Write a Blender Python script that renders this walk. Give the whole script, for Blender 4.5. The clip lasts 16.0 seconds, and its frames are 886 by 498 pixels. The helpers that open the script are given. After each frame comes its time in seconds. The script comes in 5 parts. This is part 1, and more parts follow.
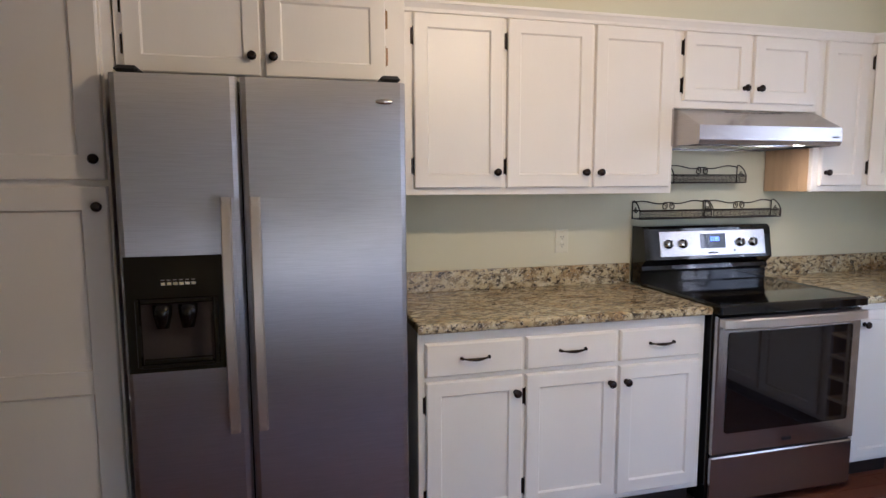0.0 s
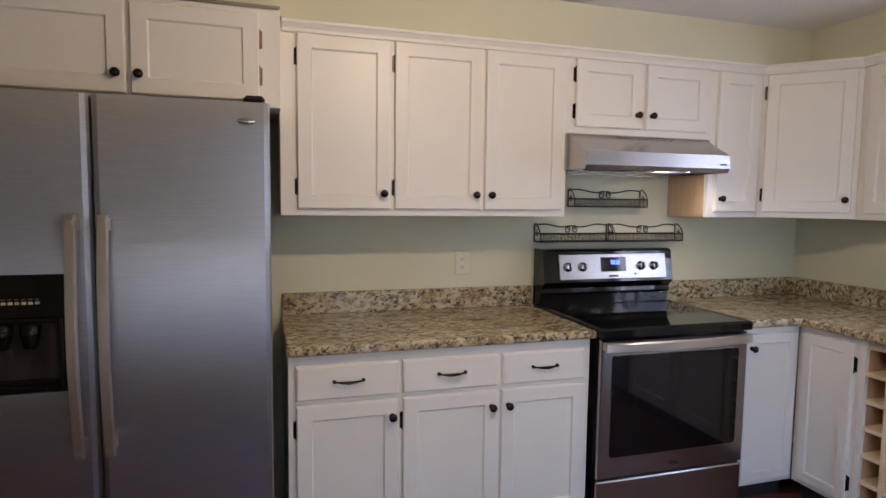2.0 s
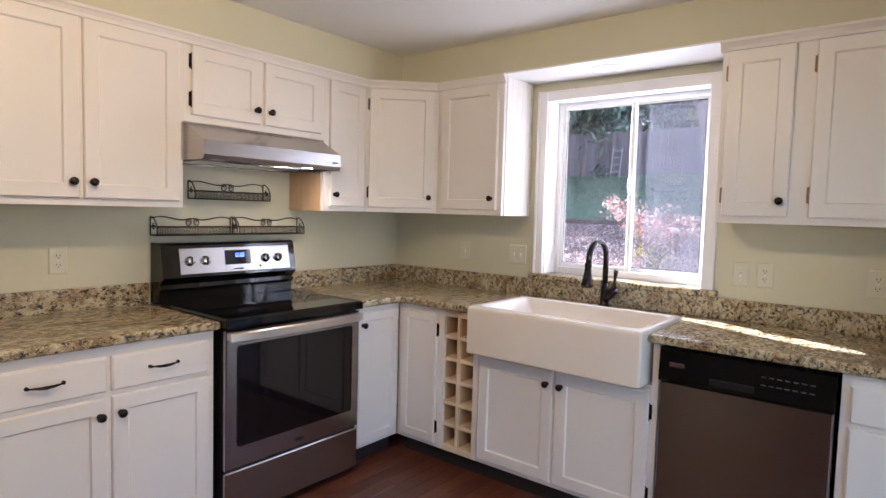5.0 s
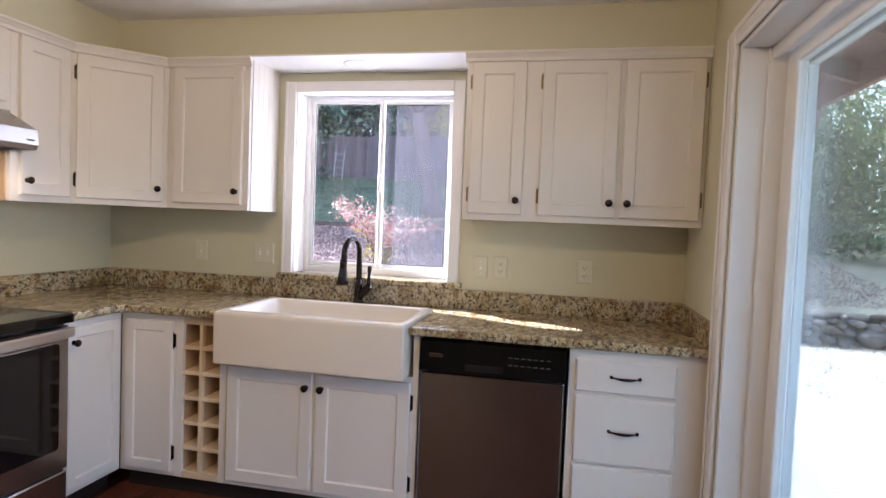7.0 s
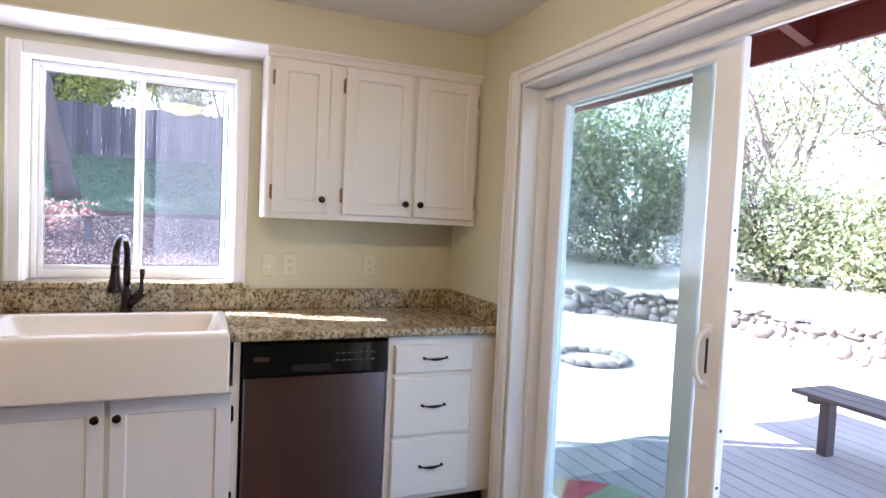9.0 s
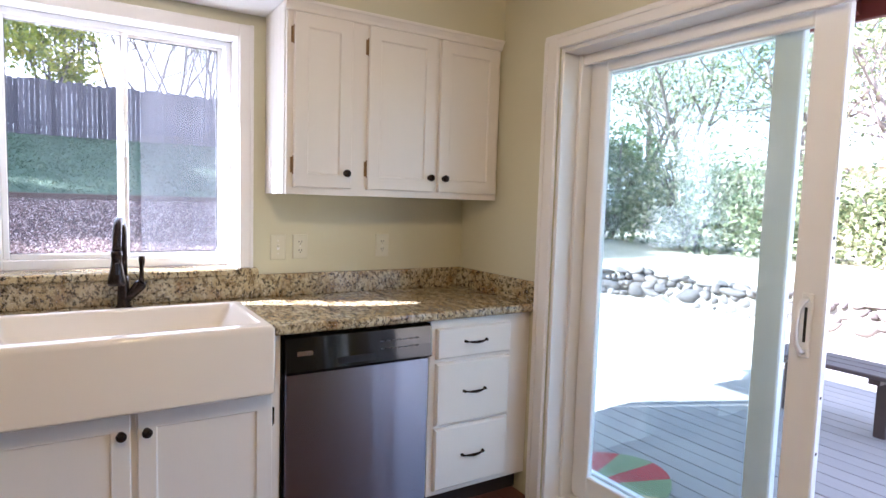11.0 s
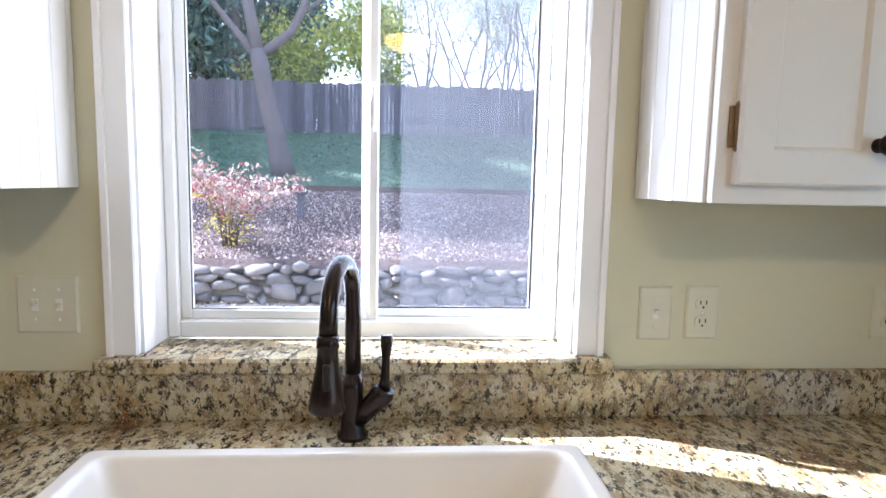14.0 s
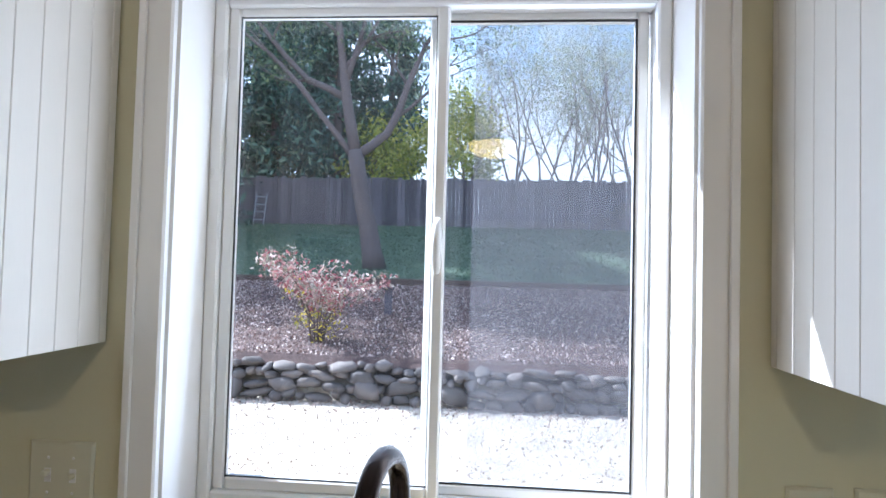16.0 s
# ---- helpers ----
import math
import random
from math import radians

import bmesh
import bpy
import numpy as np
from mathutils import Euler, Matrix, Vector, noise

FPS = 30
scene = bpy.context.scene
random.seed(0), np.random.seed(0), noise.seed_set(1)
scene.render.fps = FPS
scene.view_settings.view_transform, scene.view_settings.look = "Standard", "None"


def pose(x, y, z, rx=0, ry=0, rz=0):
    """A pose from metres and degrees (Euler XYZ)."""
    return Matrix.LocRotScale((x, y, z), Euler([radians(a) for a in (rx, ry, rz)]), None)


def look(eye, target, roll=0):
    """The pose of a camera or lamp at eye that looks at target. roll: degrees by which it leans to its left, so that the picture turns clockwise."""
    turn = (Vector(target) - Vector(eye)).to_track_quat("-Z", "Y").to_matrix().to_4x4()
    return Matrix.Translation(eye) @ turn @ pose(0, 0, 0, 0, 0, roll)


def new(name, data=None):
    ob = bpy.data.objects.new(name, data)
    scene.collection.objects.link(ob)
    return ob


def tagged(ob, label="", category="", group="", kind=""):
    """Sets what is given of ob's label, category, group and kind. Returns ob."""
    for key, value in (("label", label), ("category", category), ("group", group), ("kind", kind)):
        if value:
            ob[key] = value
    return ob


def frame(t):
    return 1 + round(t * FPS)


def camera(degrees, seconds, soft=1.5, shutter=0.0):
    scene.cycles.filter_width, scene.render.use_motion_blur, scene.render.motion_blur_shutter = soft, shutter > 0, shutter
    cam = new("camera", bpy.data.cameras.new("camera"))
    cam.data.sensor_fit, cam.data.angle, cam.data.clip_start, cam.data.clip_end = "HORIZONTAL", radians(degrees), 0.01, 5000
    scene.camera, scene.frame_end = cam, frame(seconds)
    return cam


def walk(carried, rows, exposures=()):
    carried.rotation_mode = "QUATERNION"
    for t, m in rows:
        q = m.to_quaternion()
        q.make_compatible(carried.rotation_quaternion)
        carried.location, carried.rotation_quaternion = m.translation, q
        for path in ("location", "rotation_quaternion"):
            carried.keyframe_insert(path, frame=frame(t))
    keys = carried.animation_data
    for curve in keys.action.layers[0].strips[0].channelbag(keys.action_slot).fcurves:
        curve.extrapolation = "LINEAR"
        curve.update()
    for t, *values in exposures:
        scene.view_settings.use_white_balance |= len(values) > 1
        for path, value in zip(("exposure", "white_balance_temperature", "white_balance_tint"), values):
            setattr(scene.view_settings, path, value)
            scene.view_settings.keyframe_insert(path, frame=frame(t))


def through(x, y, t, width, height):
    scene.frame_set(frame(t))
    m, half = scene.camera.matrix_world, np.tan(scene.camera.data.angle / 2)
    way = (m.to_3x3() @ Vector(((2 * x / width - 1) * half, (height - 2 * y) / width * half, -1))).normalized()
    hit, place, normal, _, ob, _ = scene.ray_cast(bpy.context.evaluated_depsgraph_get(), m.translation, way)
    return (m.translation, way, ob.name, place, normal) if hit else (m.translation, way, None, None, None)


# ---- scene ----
cam = camera(74.0, 16.0)
PATH = [
    (0, (-3.464, -2.714, 1.438), (-2.965, -0.791, 1.213), -0.2),
    (0.5, (-3.328, -2.699, 1.441), (-2.846, -0.767, 1.249), -0.1),
    (1, (-3.21, -2.722, 1.45), (-2.731, -0.788, 1.277), 0.1),
    (1.5, (-3.123, -2.777, 1.446), (-2.636, -0.843, 1.286), 0.3),
    (2, (-3.091, -2.803, 1.452), (-2.513, -0.895, 1.289), 0.7),
    (2.5, (-3.053, -2.849, 1.443), (-2.321, -0.995, 1.286), 1.0),
    (3, (-3.029, -2.879, 1.436), (-2.122, -1.104, 1.284), 1.2),
    (3.5, (-3.009, -2.919, 1.419), (-1.938, -1.235, 1.279), 1.3),
    (4, (-3.013, -2.947, 1.412), (-1.779, -1.379, 1.277), 1.4),
    (4.2, (-3.03, -2.951, 1.408), (-1.725, -1.441, 1.276), 1.5),
    (6.3, (-3.097, -2.796, 1.384), (-1.274, -1.98, 1.273), 1.9),
    (6.5, (-3.096, -2.82, 1.376), (-1.244, -2.072, 1.274), 2.1),
    (7, (-3.058, -2.702, 1.364), (-1.104, -2.289, 1.275), 2.3),
    (7.5, (-3.048, -2.538, 1.377), (-1.051, -2.504, 1.286), 2.4),
    (8, (-3.043, -2.359, 1.368), (-1.067, -2.665, 1.294), 2.5),
    (8.5, (-3.08, -2.183, 1.394), (-1.15, -2.701, 1.304), 2.4),
    (9, (-3.129, -1.947, 1.409), (-1.28, -2.702, 1.312), 2.7),
    (9.2, (-3.149, -1.902, 1.398), (-1.323, -2.714, 1.312), 2.8),
    (11.5, (-2.422, -1.452, 1.377), (-0.735, -2.51, 1.203), 1.7),
    (12, (-2.093, -1.483, 1.398), (-0.296, -2.322, 1.155), 1.8),
    (12.5, (-1.819, -1.515, 1.424), (0.035, -2.203, 1.146), 1.8),
    (13, (-1.601, -1.594, 1.412), (0.294, -2.158, 1.131), 1.6),
    (13.5, (-1.383, -1.673, 1.391), (0.562, -2.039, 1.162), 1.3),
    (14, (-1.205, -1.712, 1.409), (0.771, -1.861, 1.185), 1.2),
    (14.5, (-1.063, -1.726, 1.445), (0.922, -1.737, 1.235), 1.2),
    (15, (-1.004, -1.749, 1.483), (0.99, -1.677, 1.332), 1.4),
    (15.5, (-0.985, -1.757, 1.509), (1.014, -1.637, 1.465), 1.5),
    (16, (-0.984, -1.752, 1.526), (1.013, -1.592, 1.596), 1.5),
]
walk(cam, [(t, look(eye, target, roll)) for t, eye, target, roll in PATH], [(0, 2.4, 5050, 21), (1.5, 2.2, 5100, 21), (3, 2.0, 5250, 22), (4, 2.25, 5300, 22), (6, 2.4, 5550, 22), (6.5, 2.35, 5550, 22), (7, 2.3, 5500, 22), (8, 2.4, 5350, 22), (8.5, 2.5, 5300, 21), (9, 2.6, 5300, 21), (12.2, 2.6, 5400, 19), (14.5, 2.2, 5100, 12), (15, 1.88, 5150, 11), (16, 1.52, 5200, 10)])
# ---- world, sun and lamps ----
world = bpy.data.worlds.new("sky")
scene.world = world
world.use_nodes = True
wn = world.node_tree.nodes
sky = wn.new("ShaderNodeTexSky")
sky.sky_type, sky.sun_disc = "NISHITA", False
sky.sun_elevation, sky.sun_rotation = radians(36.5), radians(24)
# Broken white cloud over the blue.
over, cover, cloud = wn.new("ShaderNodeTexCoord"), wn.new("ShaderNodeTexNoise"), wn.new("ShaderNodeMix")
edge = wn.new("ShaderNodeMapRange")
cover.inputs["Scale"].default_value, cover.inputs["Detail"].default_value = 3.2, 5.0
edge.inputs["From Min"].default_value, edge.inputs["From Max"].default_value = 0.44, 0.6
cloud.data_type = "RGBA"
cloud.inputs[7].default_value = (5.0, 5.15, 5.4, 1)
for a, b in ((over.outputs["Generated"], cover.inputs["Vector"]), (cover.outputs["Fac"], edge.inputs["Value"]), (edge.outputs["Result"], cloud.inputs[0]), (sky.outputs["Color"], cloud.inputs[6]), (cloud.outputs[2], wn["Background"].inputs["Color"])):
    world.node_tree.links.new(a, b)
wn["Background"].inputs["Strength"].default_value = 0.15

SUN_WAY = Vector((-0.45, -1.0, -0.81))
sun = new("sun", bpy.data.lights.new("sun", "SUN"))
sun.data.energy, sun.data.angle, sun.data.color = 6.0, radians(0.5), (1.0, 0.95, 0.88)
sun.matrix_world = look(-SUN_WAY * 20, (0, 0, 0))

CEIL, DOORWALL, WEST, THICK = 2.36, -3.275, -8.4, 0.24


def lamp(name, kind, place, watts, color, size=0.1, target=None):
    data = bpy.data.lights.new(name, kind)
    data.energy, data.color = watts, color
    ob = new(name, data)
    if kind == "AREA":
        data.shape, data.size = "DISK", size
    else:
        data.shadow_soft_size = size
    ob.matrix_world = look(place, target) if target else pose(*place)
    return ob


# Added fill panel inside the sink window, boosting the daylight on nearby cabinets.
window_fill = lamp("window_skylight", "AREA", (0.1, -1.64, 1.56), 1.25, (0.93, 0.97, 1.0), 0.84, (-2, -1.64, 1.75))
window_fill.data.shape, window_fill.data.size_y = "RECTANGLE", 0.94
WARM = (1.0, 0.78, 0.52)
lamp("ceiling_bulb", "POINT", (-2.4, -1.75, CEIL - 0.07), 7, (1.0, 0.74, 0.42), 0.03)
lamp("recessed_bulb", "AREA", (-0.16, -1.62, 2.158), 5.0, WARM, 0.09, (-0.16, -1.62, 0))
lamp("hood_bulb", "AREA", (-1.12, -0.42, 1.602), 0.25, WARM, 0.05, (-1.12, -0.42, 0))

# ---- materials ----


def lin(r, g, b):
    return tuple(((c / 255 + 0.055) / 1.055) ** 2.4 if c > 10 else c / 255 / 12.92 for c in (r, g, b)) + (1.0,)


class Nodes:
    """A node material and short ways to add to it."""

    def __init__(self, name):
        self.mat = bpy.data.materials.new(name)
        self.mat.use_nodes = True
        self.tree = self.mat.node_tree
        self.bsdf = self.tree.nodes["Principled BSDF"]
        self.where = self.add("ShaderNodeNewGeometry").outputs["Position"]

    def add(self, kind, **settings):
        node = self.tree.nodes.new(kind)
        for key, value in settings.items():
            if key in node.inputs:
                node.inputs[key].default_value = value
        return node

    def link(self, a, b):
        self.tree.links.new(a, b)

    def stretch(self, scale):
        m = self.add("ShaderNodeMapping")
        m.inputs["Scale"].default_value = scale
        self.link(self.where, m.inputs["Vector"])
        return m.outputs["Vector"]

    def noise(self, scale, detail=3.0, where=None, rough=0.55):
        n = self.add("ShaderNodeTexNoise", Scale=scale, Detail=detail, Roughness=rough)
        self.link(where or self.where, n.inputs["Vector"])
        return n.outputs["Fac"]

    def ramp(self, fac, stops):
        r = self.tree.nodes.new("ShaderNodeValToRGB")
        while len(r.color_ramp.elements) < len(stops):
            r.color_ramp.elements.new(0.5)
        for e, (at, color) in zip(r.color_ramp.elements, stops):
            e.position, e.color = at, color if len(color) == 4 else (*color, 1)
        self.link(fac, r.inputs["Fac"])
        return r.outputs["Color"]

    def mix(self, fac, a, b, mode="MIX"):
        m = self.tree.nodes.new("ShaderNodeMix")
        m.data_type, m.blend_type = "RGBA", mode
        for socket, value in ((m.inputs[0], fac), (m.inputs[6], a), (m.inputs[7], b)):
            if isinstance(value, (int, float, tuple)):
                socket.default_value = value
            else:
                self.link(value, socket)
        return m.outputs[2]

    def set(self, **values):
        for key, value in values.items():
            socket = self.bsdf.inputs[key.replace("_", " ")]
            if isinstance(value, (int, float, tuple)):
                socket.default_value = value
            else:
                self.link(value, socket)
        return self

    def bump(self, height, strength, distance=0.01):
        b = self.add("ShaderNodeBump", Strength=strength, Distance=distance)
        self.link(height, b.inputs["Height"])
        self.link(b.outputs["Normal"], self.bsdf.inputs["Normal"])
        return self


def surface(name, color, rough=0.5, metal=0.0, vary=0.08, scale=6.0, bump=0.1, grain=120.0, stretch=(1, 1, 1), spread=0.12, random_vary=0.0):
    """A plain surface with broad stains, fine grain and slight relief."""
    n = Nodes(name)
    where = n.stretch(stretch)
    broad, fine = n.noise(scale, 4, where), n.noise(grain, 2, where)
    dark = tuple(c * (1 - vary) for c in color[:3]) + (1.0,)
    light = tuple(min(1, c * (1 + vary)) for c in color[:3]) + (1.0,)
    tone = n.mix(broad, dark, light)
    tone = n.mix(0.15, tone, n.ramp(fine, [(0.3, dark), (0.7, light)]))
    if random_vary:
        info = n.add("ShaderNodeObjectInfo")
        low, high = 1 - random_vary, 1 + random_vary
        tint = n.ramp(info.outputs["Random"], [(0, (low, low, low)), (1, (high, high * 0.98, high * 0.95))])
        tone = n.mix(1.0, tone, tint, "MULTIPLY")
    n.set(Base_Color=tone, Metallic=metal, Roughness=n.ramp(broad, [(0.25, (max(0.02, rough - spread * rough),) * 3), (0.75, (min(1, rough + spread * rough),) * 3)]))
    if bump:
        n.bump(fine, bump, 0.002)
    return n.mat


WALL_PAINT = surface("sage_wall_paint", lin(205, 201, 174), 0.7, vary=0.025, scale=2.5, bump=0.12, grain=160)
CEILING_PAINT = surface("white_ceiling_paint", lin(232, 229, 222), 0.8, vary=0.02, scale=2, bump=0.25, grain=70)
CABINET = surface("white_cabinet_paint", lin(231, 226, 219), 0.38, vary=0.025, scale=3, bump=0.05, grain=60, stretch=(3, 3, 0.5))
TRIM = surface("white_trim_paint", lin(236, 234, 232), 0.35, vary=0.02, scale=4, bump=0.04, grain=60)
VINYL = surface("white_vinyl", lin(238, 238, 238), 0.3, vary=0.015, scale=4, bump=0.02)
PORCELAIN = surface("white_fireclay", lin(234, 225, 211), 0.1, vary=0.01, scale=3, bump=0.0)
BRONZE = surface("oil_rubbed_bronze", lin(50, 41, 38), 0.24, 0.7, vary=0.3, scale=60, bump=0.05, grain=300)
ANTIQUE = surface("antique_brass_hinge", lin(140, 112, 78), 0.4, 0.3, vary=0.35, scale=90, bump=0.1, grain=300)
BLACK_GLOSS = surface("black_enamel", lin(14, 14, 15), 0.06, vary=0.1, scale=5, bump=0.0)
BLACK_PLASTIC = surface("black_plastic", lin(24, 24, 26), 0.4, vary=0.15, scale=20, bump=0.08, grain=400)
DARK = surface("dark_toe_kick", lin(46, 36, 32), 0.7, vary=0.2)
RAW_WOOD = surface("unpainted_maple", lin(202, 170, 132), 0.5, vary=0.12, scale=5, bump=0.1, grain=40, stretch=(8, 8, 0.6))
RAW_FRONT = surface("pale_rack_board", lin(226, 205, 172), 0.5, vary=0.06, scale=5, bump=0.08, grain=40)
FLOOR_WOOD = surface("reddish_floor_wood", lin(98, 58, 44), 0.3, vary=0.3, scale=5, bump=0.12, grain=50, stretch=(0.6, 9, 9), random_vary=0.25)
PLATE = surface("ivory_outlet_plate", lin(210, 206, 184), 0.35, vary=0.02, bump=0.0)
SLOT = surface("outlet_slot", lin(40, 38, 36), 0.6, bump=0.0)
IRON = surface("dark_wrought_iron", lin(46, 40, 36), 0.5, 0.6, vary=0.3, scale=80, bump=0.15, grain=300)
CHROME = surface("polished_metal", lin(215, 215, 215), 0.16, 1.0, vary=0.03, bump=0.0)
DECK_WOOD = surface("weathered_grey_deck", lin(136, 130, 126), 0.75, vary=0.18, scale=4, bump=0.3, grain=45, stretch=(0.5, 8, 8), random_vary=0.12)
BENCH_WOOD = surface("dark_stained_bench_wood", lin(70, 58, 56), 0.6, vary=0.25, bump=0.2, grain=60)
FENCE_WOOD = surface("weathered_fence_wood", lin(86, 81, 88), 0.85, vary=0.35, scale=3, bump=0.3, grain=30, stretch=(6, 6, 0.5), random_vary=0.42)
RED_WOOD = surface("red_stained_eave_wood", lin(110, 42, 36), 0.6, vary=0.15, scale=3, bump=0.15, grain=40)
SIDING = surface("house_siding_paint", lin(196, 182, 164), 0.7, vary=0.06, scale=2, bump=0.1)
SHINGLE = surface("grey_shingles", lin(92, 86, 84), 0.9, vary=0.25, scale=8, bump=0.4, grain=40)
BARK = surface("grey_brown_bark", lin(94, 84, 83), 0.9, vary=0.35, scale=4, bump=0.6, grain=18, stretch=(3, 3, 0.6))
STONE = surface("river_stone", lin(104, 96, 92), 0.8, vary=0.34, scale=7, bump=0.3, grain=40, random_vary=0.3)
ORANGE = surface("orange_stained_siding", lin(192, 104, 62), 0.7, vary=0.12, scale=2, bump=0.15)
LADDER_PAINT = surface("pale_aluminium", lin(140, 144, 150), 0.4, 0.5, vary=0.06, bump=0.0)
TIMBER = surface("landscape_timber", lin(88, 72, 64), 0.85, vary=0.3, scale=4, bump=0.3, grain=30)
RED_CLOTH = surface("red_mat_cloth", lin(150, 46, 44), 0.9, vary=0.15, bump=0.4, grain=250)
GREEN_CLOTH = surface("green_mat_cloth", lin(108, 124, 84), 0.9, vary=0.15, bump=0.4, grain=250)
TAN_CLOTH = surface("tan_mat_cloth", lin(176, 150, 92), 0.9, vary=0.15, bump=0.4, grain=250)


def granite():
    n = Nodes("speckled_granite")
    turned = n.add("ShaderNodeMapping")
    turned.inputs["Rotation"].default_value = (0.5, 0.4, 0.6)
    turned.inputs["Scale"].default_value = (0.9, 1.6, 1.2)
    n.link(n.where, turned.inputs["Vector"])
    w = turned.outputs["Vector"]
    cloud, cells, fleck, grit = n.noise(8, 5, w), n.noise(27, 4, w, 0.65), n.noise(46, 5, w, 0.72), n.noise(150, 3, w)
    base = n.ramp(cloud, [(0.3, lin(128, 92, 56)), (0.43, lin(178, 158, 117)), (0.62, lin(196, 184, 150)), (0.75, lin(150, 124, 84))])
    base = n.mix(n.ramp(cells, [(0.49, (0, 0, 0)), (0.58, (0.75, 0.75, 0.75))]), base, lin(108, 90, 62))
    base = n.mix(n.ramp(fleck, [(0.528, (0, 0, 0)), (0.575, (0.95, 0.95, 0.95))]), base, lin(42, 36, 30))
    base = n.mix(n.ramp(grit, [(0.58, (0, 0, 0)), (0.66, (0.6, 0.6, 0.6))]), base, lin(226, 220, 204))
    n.set(Base_Color=base, Roughness=n.ramp(cells, [(0.3, (0.1,) * 3), (0.7, (0.2,) * 3)]))
    return n.mat


def steel(name, color, rough, stretch, turn=0.0, drawn=0.6):
    n = Nodes(name)
    w = n.stretch(stretch)
    line, broad = n.noise(90, 2, w), n.noise(1.2, 1)
    dark, light = tuple(c * 0.9 for c in color[:3]), tuple(min(1, c * 1.08) for c in color[:3])
    n.set(Base_Color=n.ramp(line, [(0.3, dark), (0.7, light)]), Metallic=1.0, Roughness=n.ramp(broad, [(0.2, (rough * 0.95,) * 3), (0.8, (rough * 1.05,) * 3)]))
    n.bsdf.inputs["Anisotropic"].default_value = drawn
    n.bsdf.inputs["Anisotropic Rotation"].default_value = turn
    n.bump(line, 0.012, 0.001)
    if turn:
        fine = n.tree.nodes["Bump"]
        wave = n.add("ShaderNodeBump", Strength=0.16, Distance=0.02)
        n.link(n.noise(1.0, 2, n.stretch((7, 7, 0.12))), wave.inputs["Height"])
        n.link(wave.outputs["Normal"], fine.inputs["Normal"])
    return n.mat


GRANITE = granite()
STEEL = steel("brushed_stainless_steel", lin(186, 182, 181), 0.26, (0.15, 0.15, 9))
SATIN = surface("satin_handle_metal", lin(206, 197, 188), 0.36, 0.9, vary=0.03, scale=3, bump=0.02)
STEEL_DOOR = steel("brushed_steel_door", lin(186, 184, 190), 0.37, (0.12, 0.12, 9), drawn=0.93)


def glass(name, tint, gloss=0.03, veil=0.0):
    """A thin pane: it lets light straight through and mirrors at grazing angles."""
    n = Nodes(name)
    clear = n.add("ShaderNodeBsdfTransparent", Color=(*tint, 1))
    mirror = n.add("ShaderNodeBsdfGlossy", Roughness=gloss)
    facing = n.add("ShaderNodeLayerWeight", Blend=0.5)
    fresnel = n.tree.nodes.new("ShaderNodeMath")
    fresnel.operation = "POWER"
    fresnel.inputs[1].default_value = 4.5
    n.link(facing.outputs["Facing"], fresnel.inputs[0])
    shine = n.tree.nodes.new("ShaderNodeMath")
    shine.operation = "MULTIPLY_ADD"
    shine.inputs[1].default_value, shine.inputs[2].default_value = 0.9, 0.045
    n.link(fresnel.outputs[0], shine.inputs[0])
    fresnel = shine
    both = n.tree.nodes.new("ShaderNodeMixShader")
    n.link(fresnel.outputs[0], both.inputs[0])
    n.link(clear.outputs[0], both.inputs[1])
    n.link(mirror.outputs[0], both.inputs[2])
    last = both
    if veil:
        dust = n.add("ShaderNodeBsdfTranslucent", Color=(0.85, 0.87, 0.92, 1))
        last = n.tree.nodes.new("ShaderNodeMixShader")
        fac = n.ramp(n.noise(3.0, 4), [(0.35, (veil * 0.4,) * 3), (0.75, (veil * 1.6,) * 3)])
        n.link(fac, last.inputs[0])
        n.link(both.outputs[0], last.inputs[1])
        n.link(dust.outputs[0], last.inputs[2])
    n.link(last.outputs[0], n.tree.nodes["Material Output"].inputs["Surface"])
    return n.mat


def screen_mesh():
    n = Nodes("grey_insect_screen")
    clear = n.add("ShaderNodeBsdfTransparent")
    wire = n.add("ShaderNodeBsdfTranslucent", Color=(0.13, 0.13, 0.15, 1))
    both = n.tree.nodes.new("ShaderNodeMixShader")
    n.link(n.ramp(n.noise(420, 1), [(0.3, (0.08,) * 3), (0.7, (0.34,) * 3)]), both.inputs[0])
    n.link(clear.outputs[0], both.inputs[1])
    n.link(wire.outputs[0], both.inputs[2])
    n.link(both.outputs[0], n.tree.nodes["Material Output"].inputs["Surface"])
    return n.mat


PANE = glass("window_glass", (0.95, 0.965, 0.97), 0.01, 0.005)
DUSTY_PANE = glass("dusty_window_glass", (0.95, 0.965, 0.97), 0.01, 0.014)
DOOR_PANE = glass("door_glass", (0.89, 0.94, 0.94), 0.01, 0.012)
SCREEN = screen_mesh()
n = Nodes("smoked_oven_glass")
n.set(Base_Color=lin(22, 18, 20), Roughness=0.04)
OVEN_GLASS = n.mat


def glow(name, color, strength):
    n = Nodes(name)
    n.set(Base_Color=(0.8, 0.8, 0.8, 1), Emission_Color=(*color, 1), Emission_Strength=strength)
    return n.mat


DOME_GLASS = glow("lit_frosted_dome", (1.0, 0.62, 0.12), 3.0)
BULB = glow("lit_lamp_lens", (1.0, 0.85, 0.62), 8.0)
DIGITS = glow("blue_clock_digits", (0.05, 0.12, 1.0), 1.2)


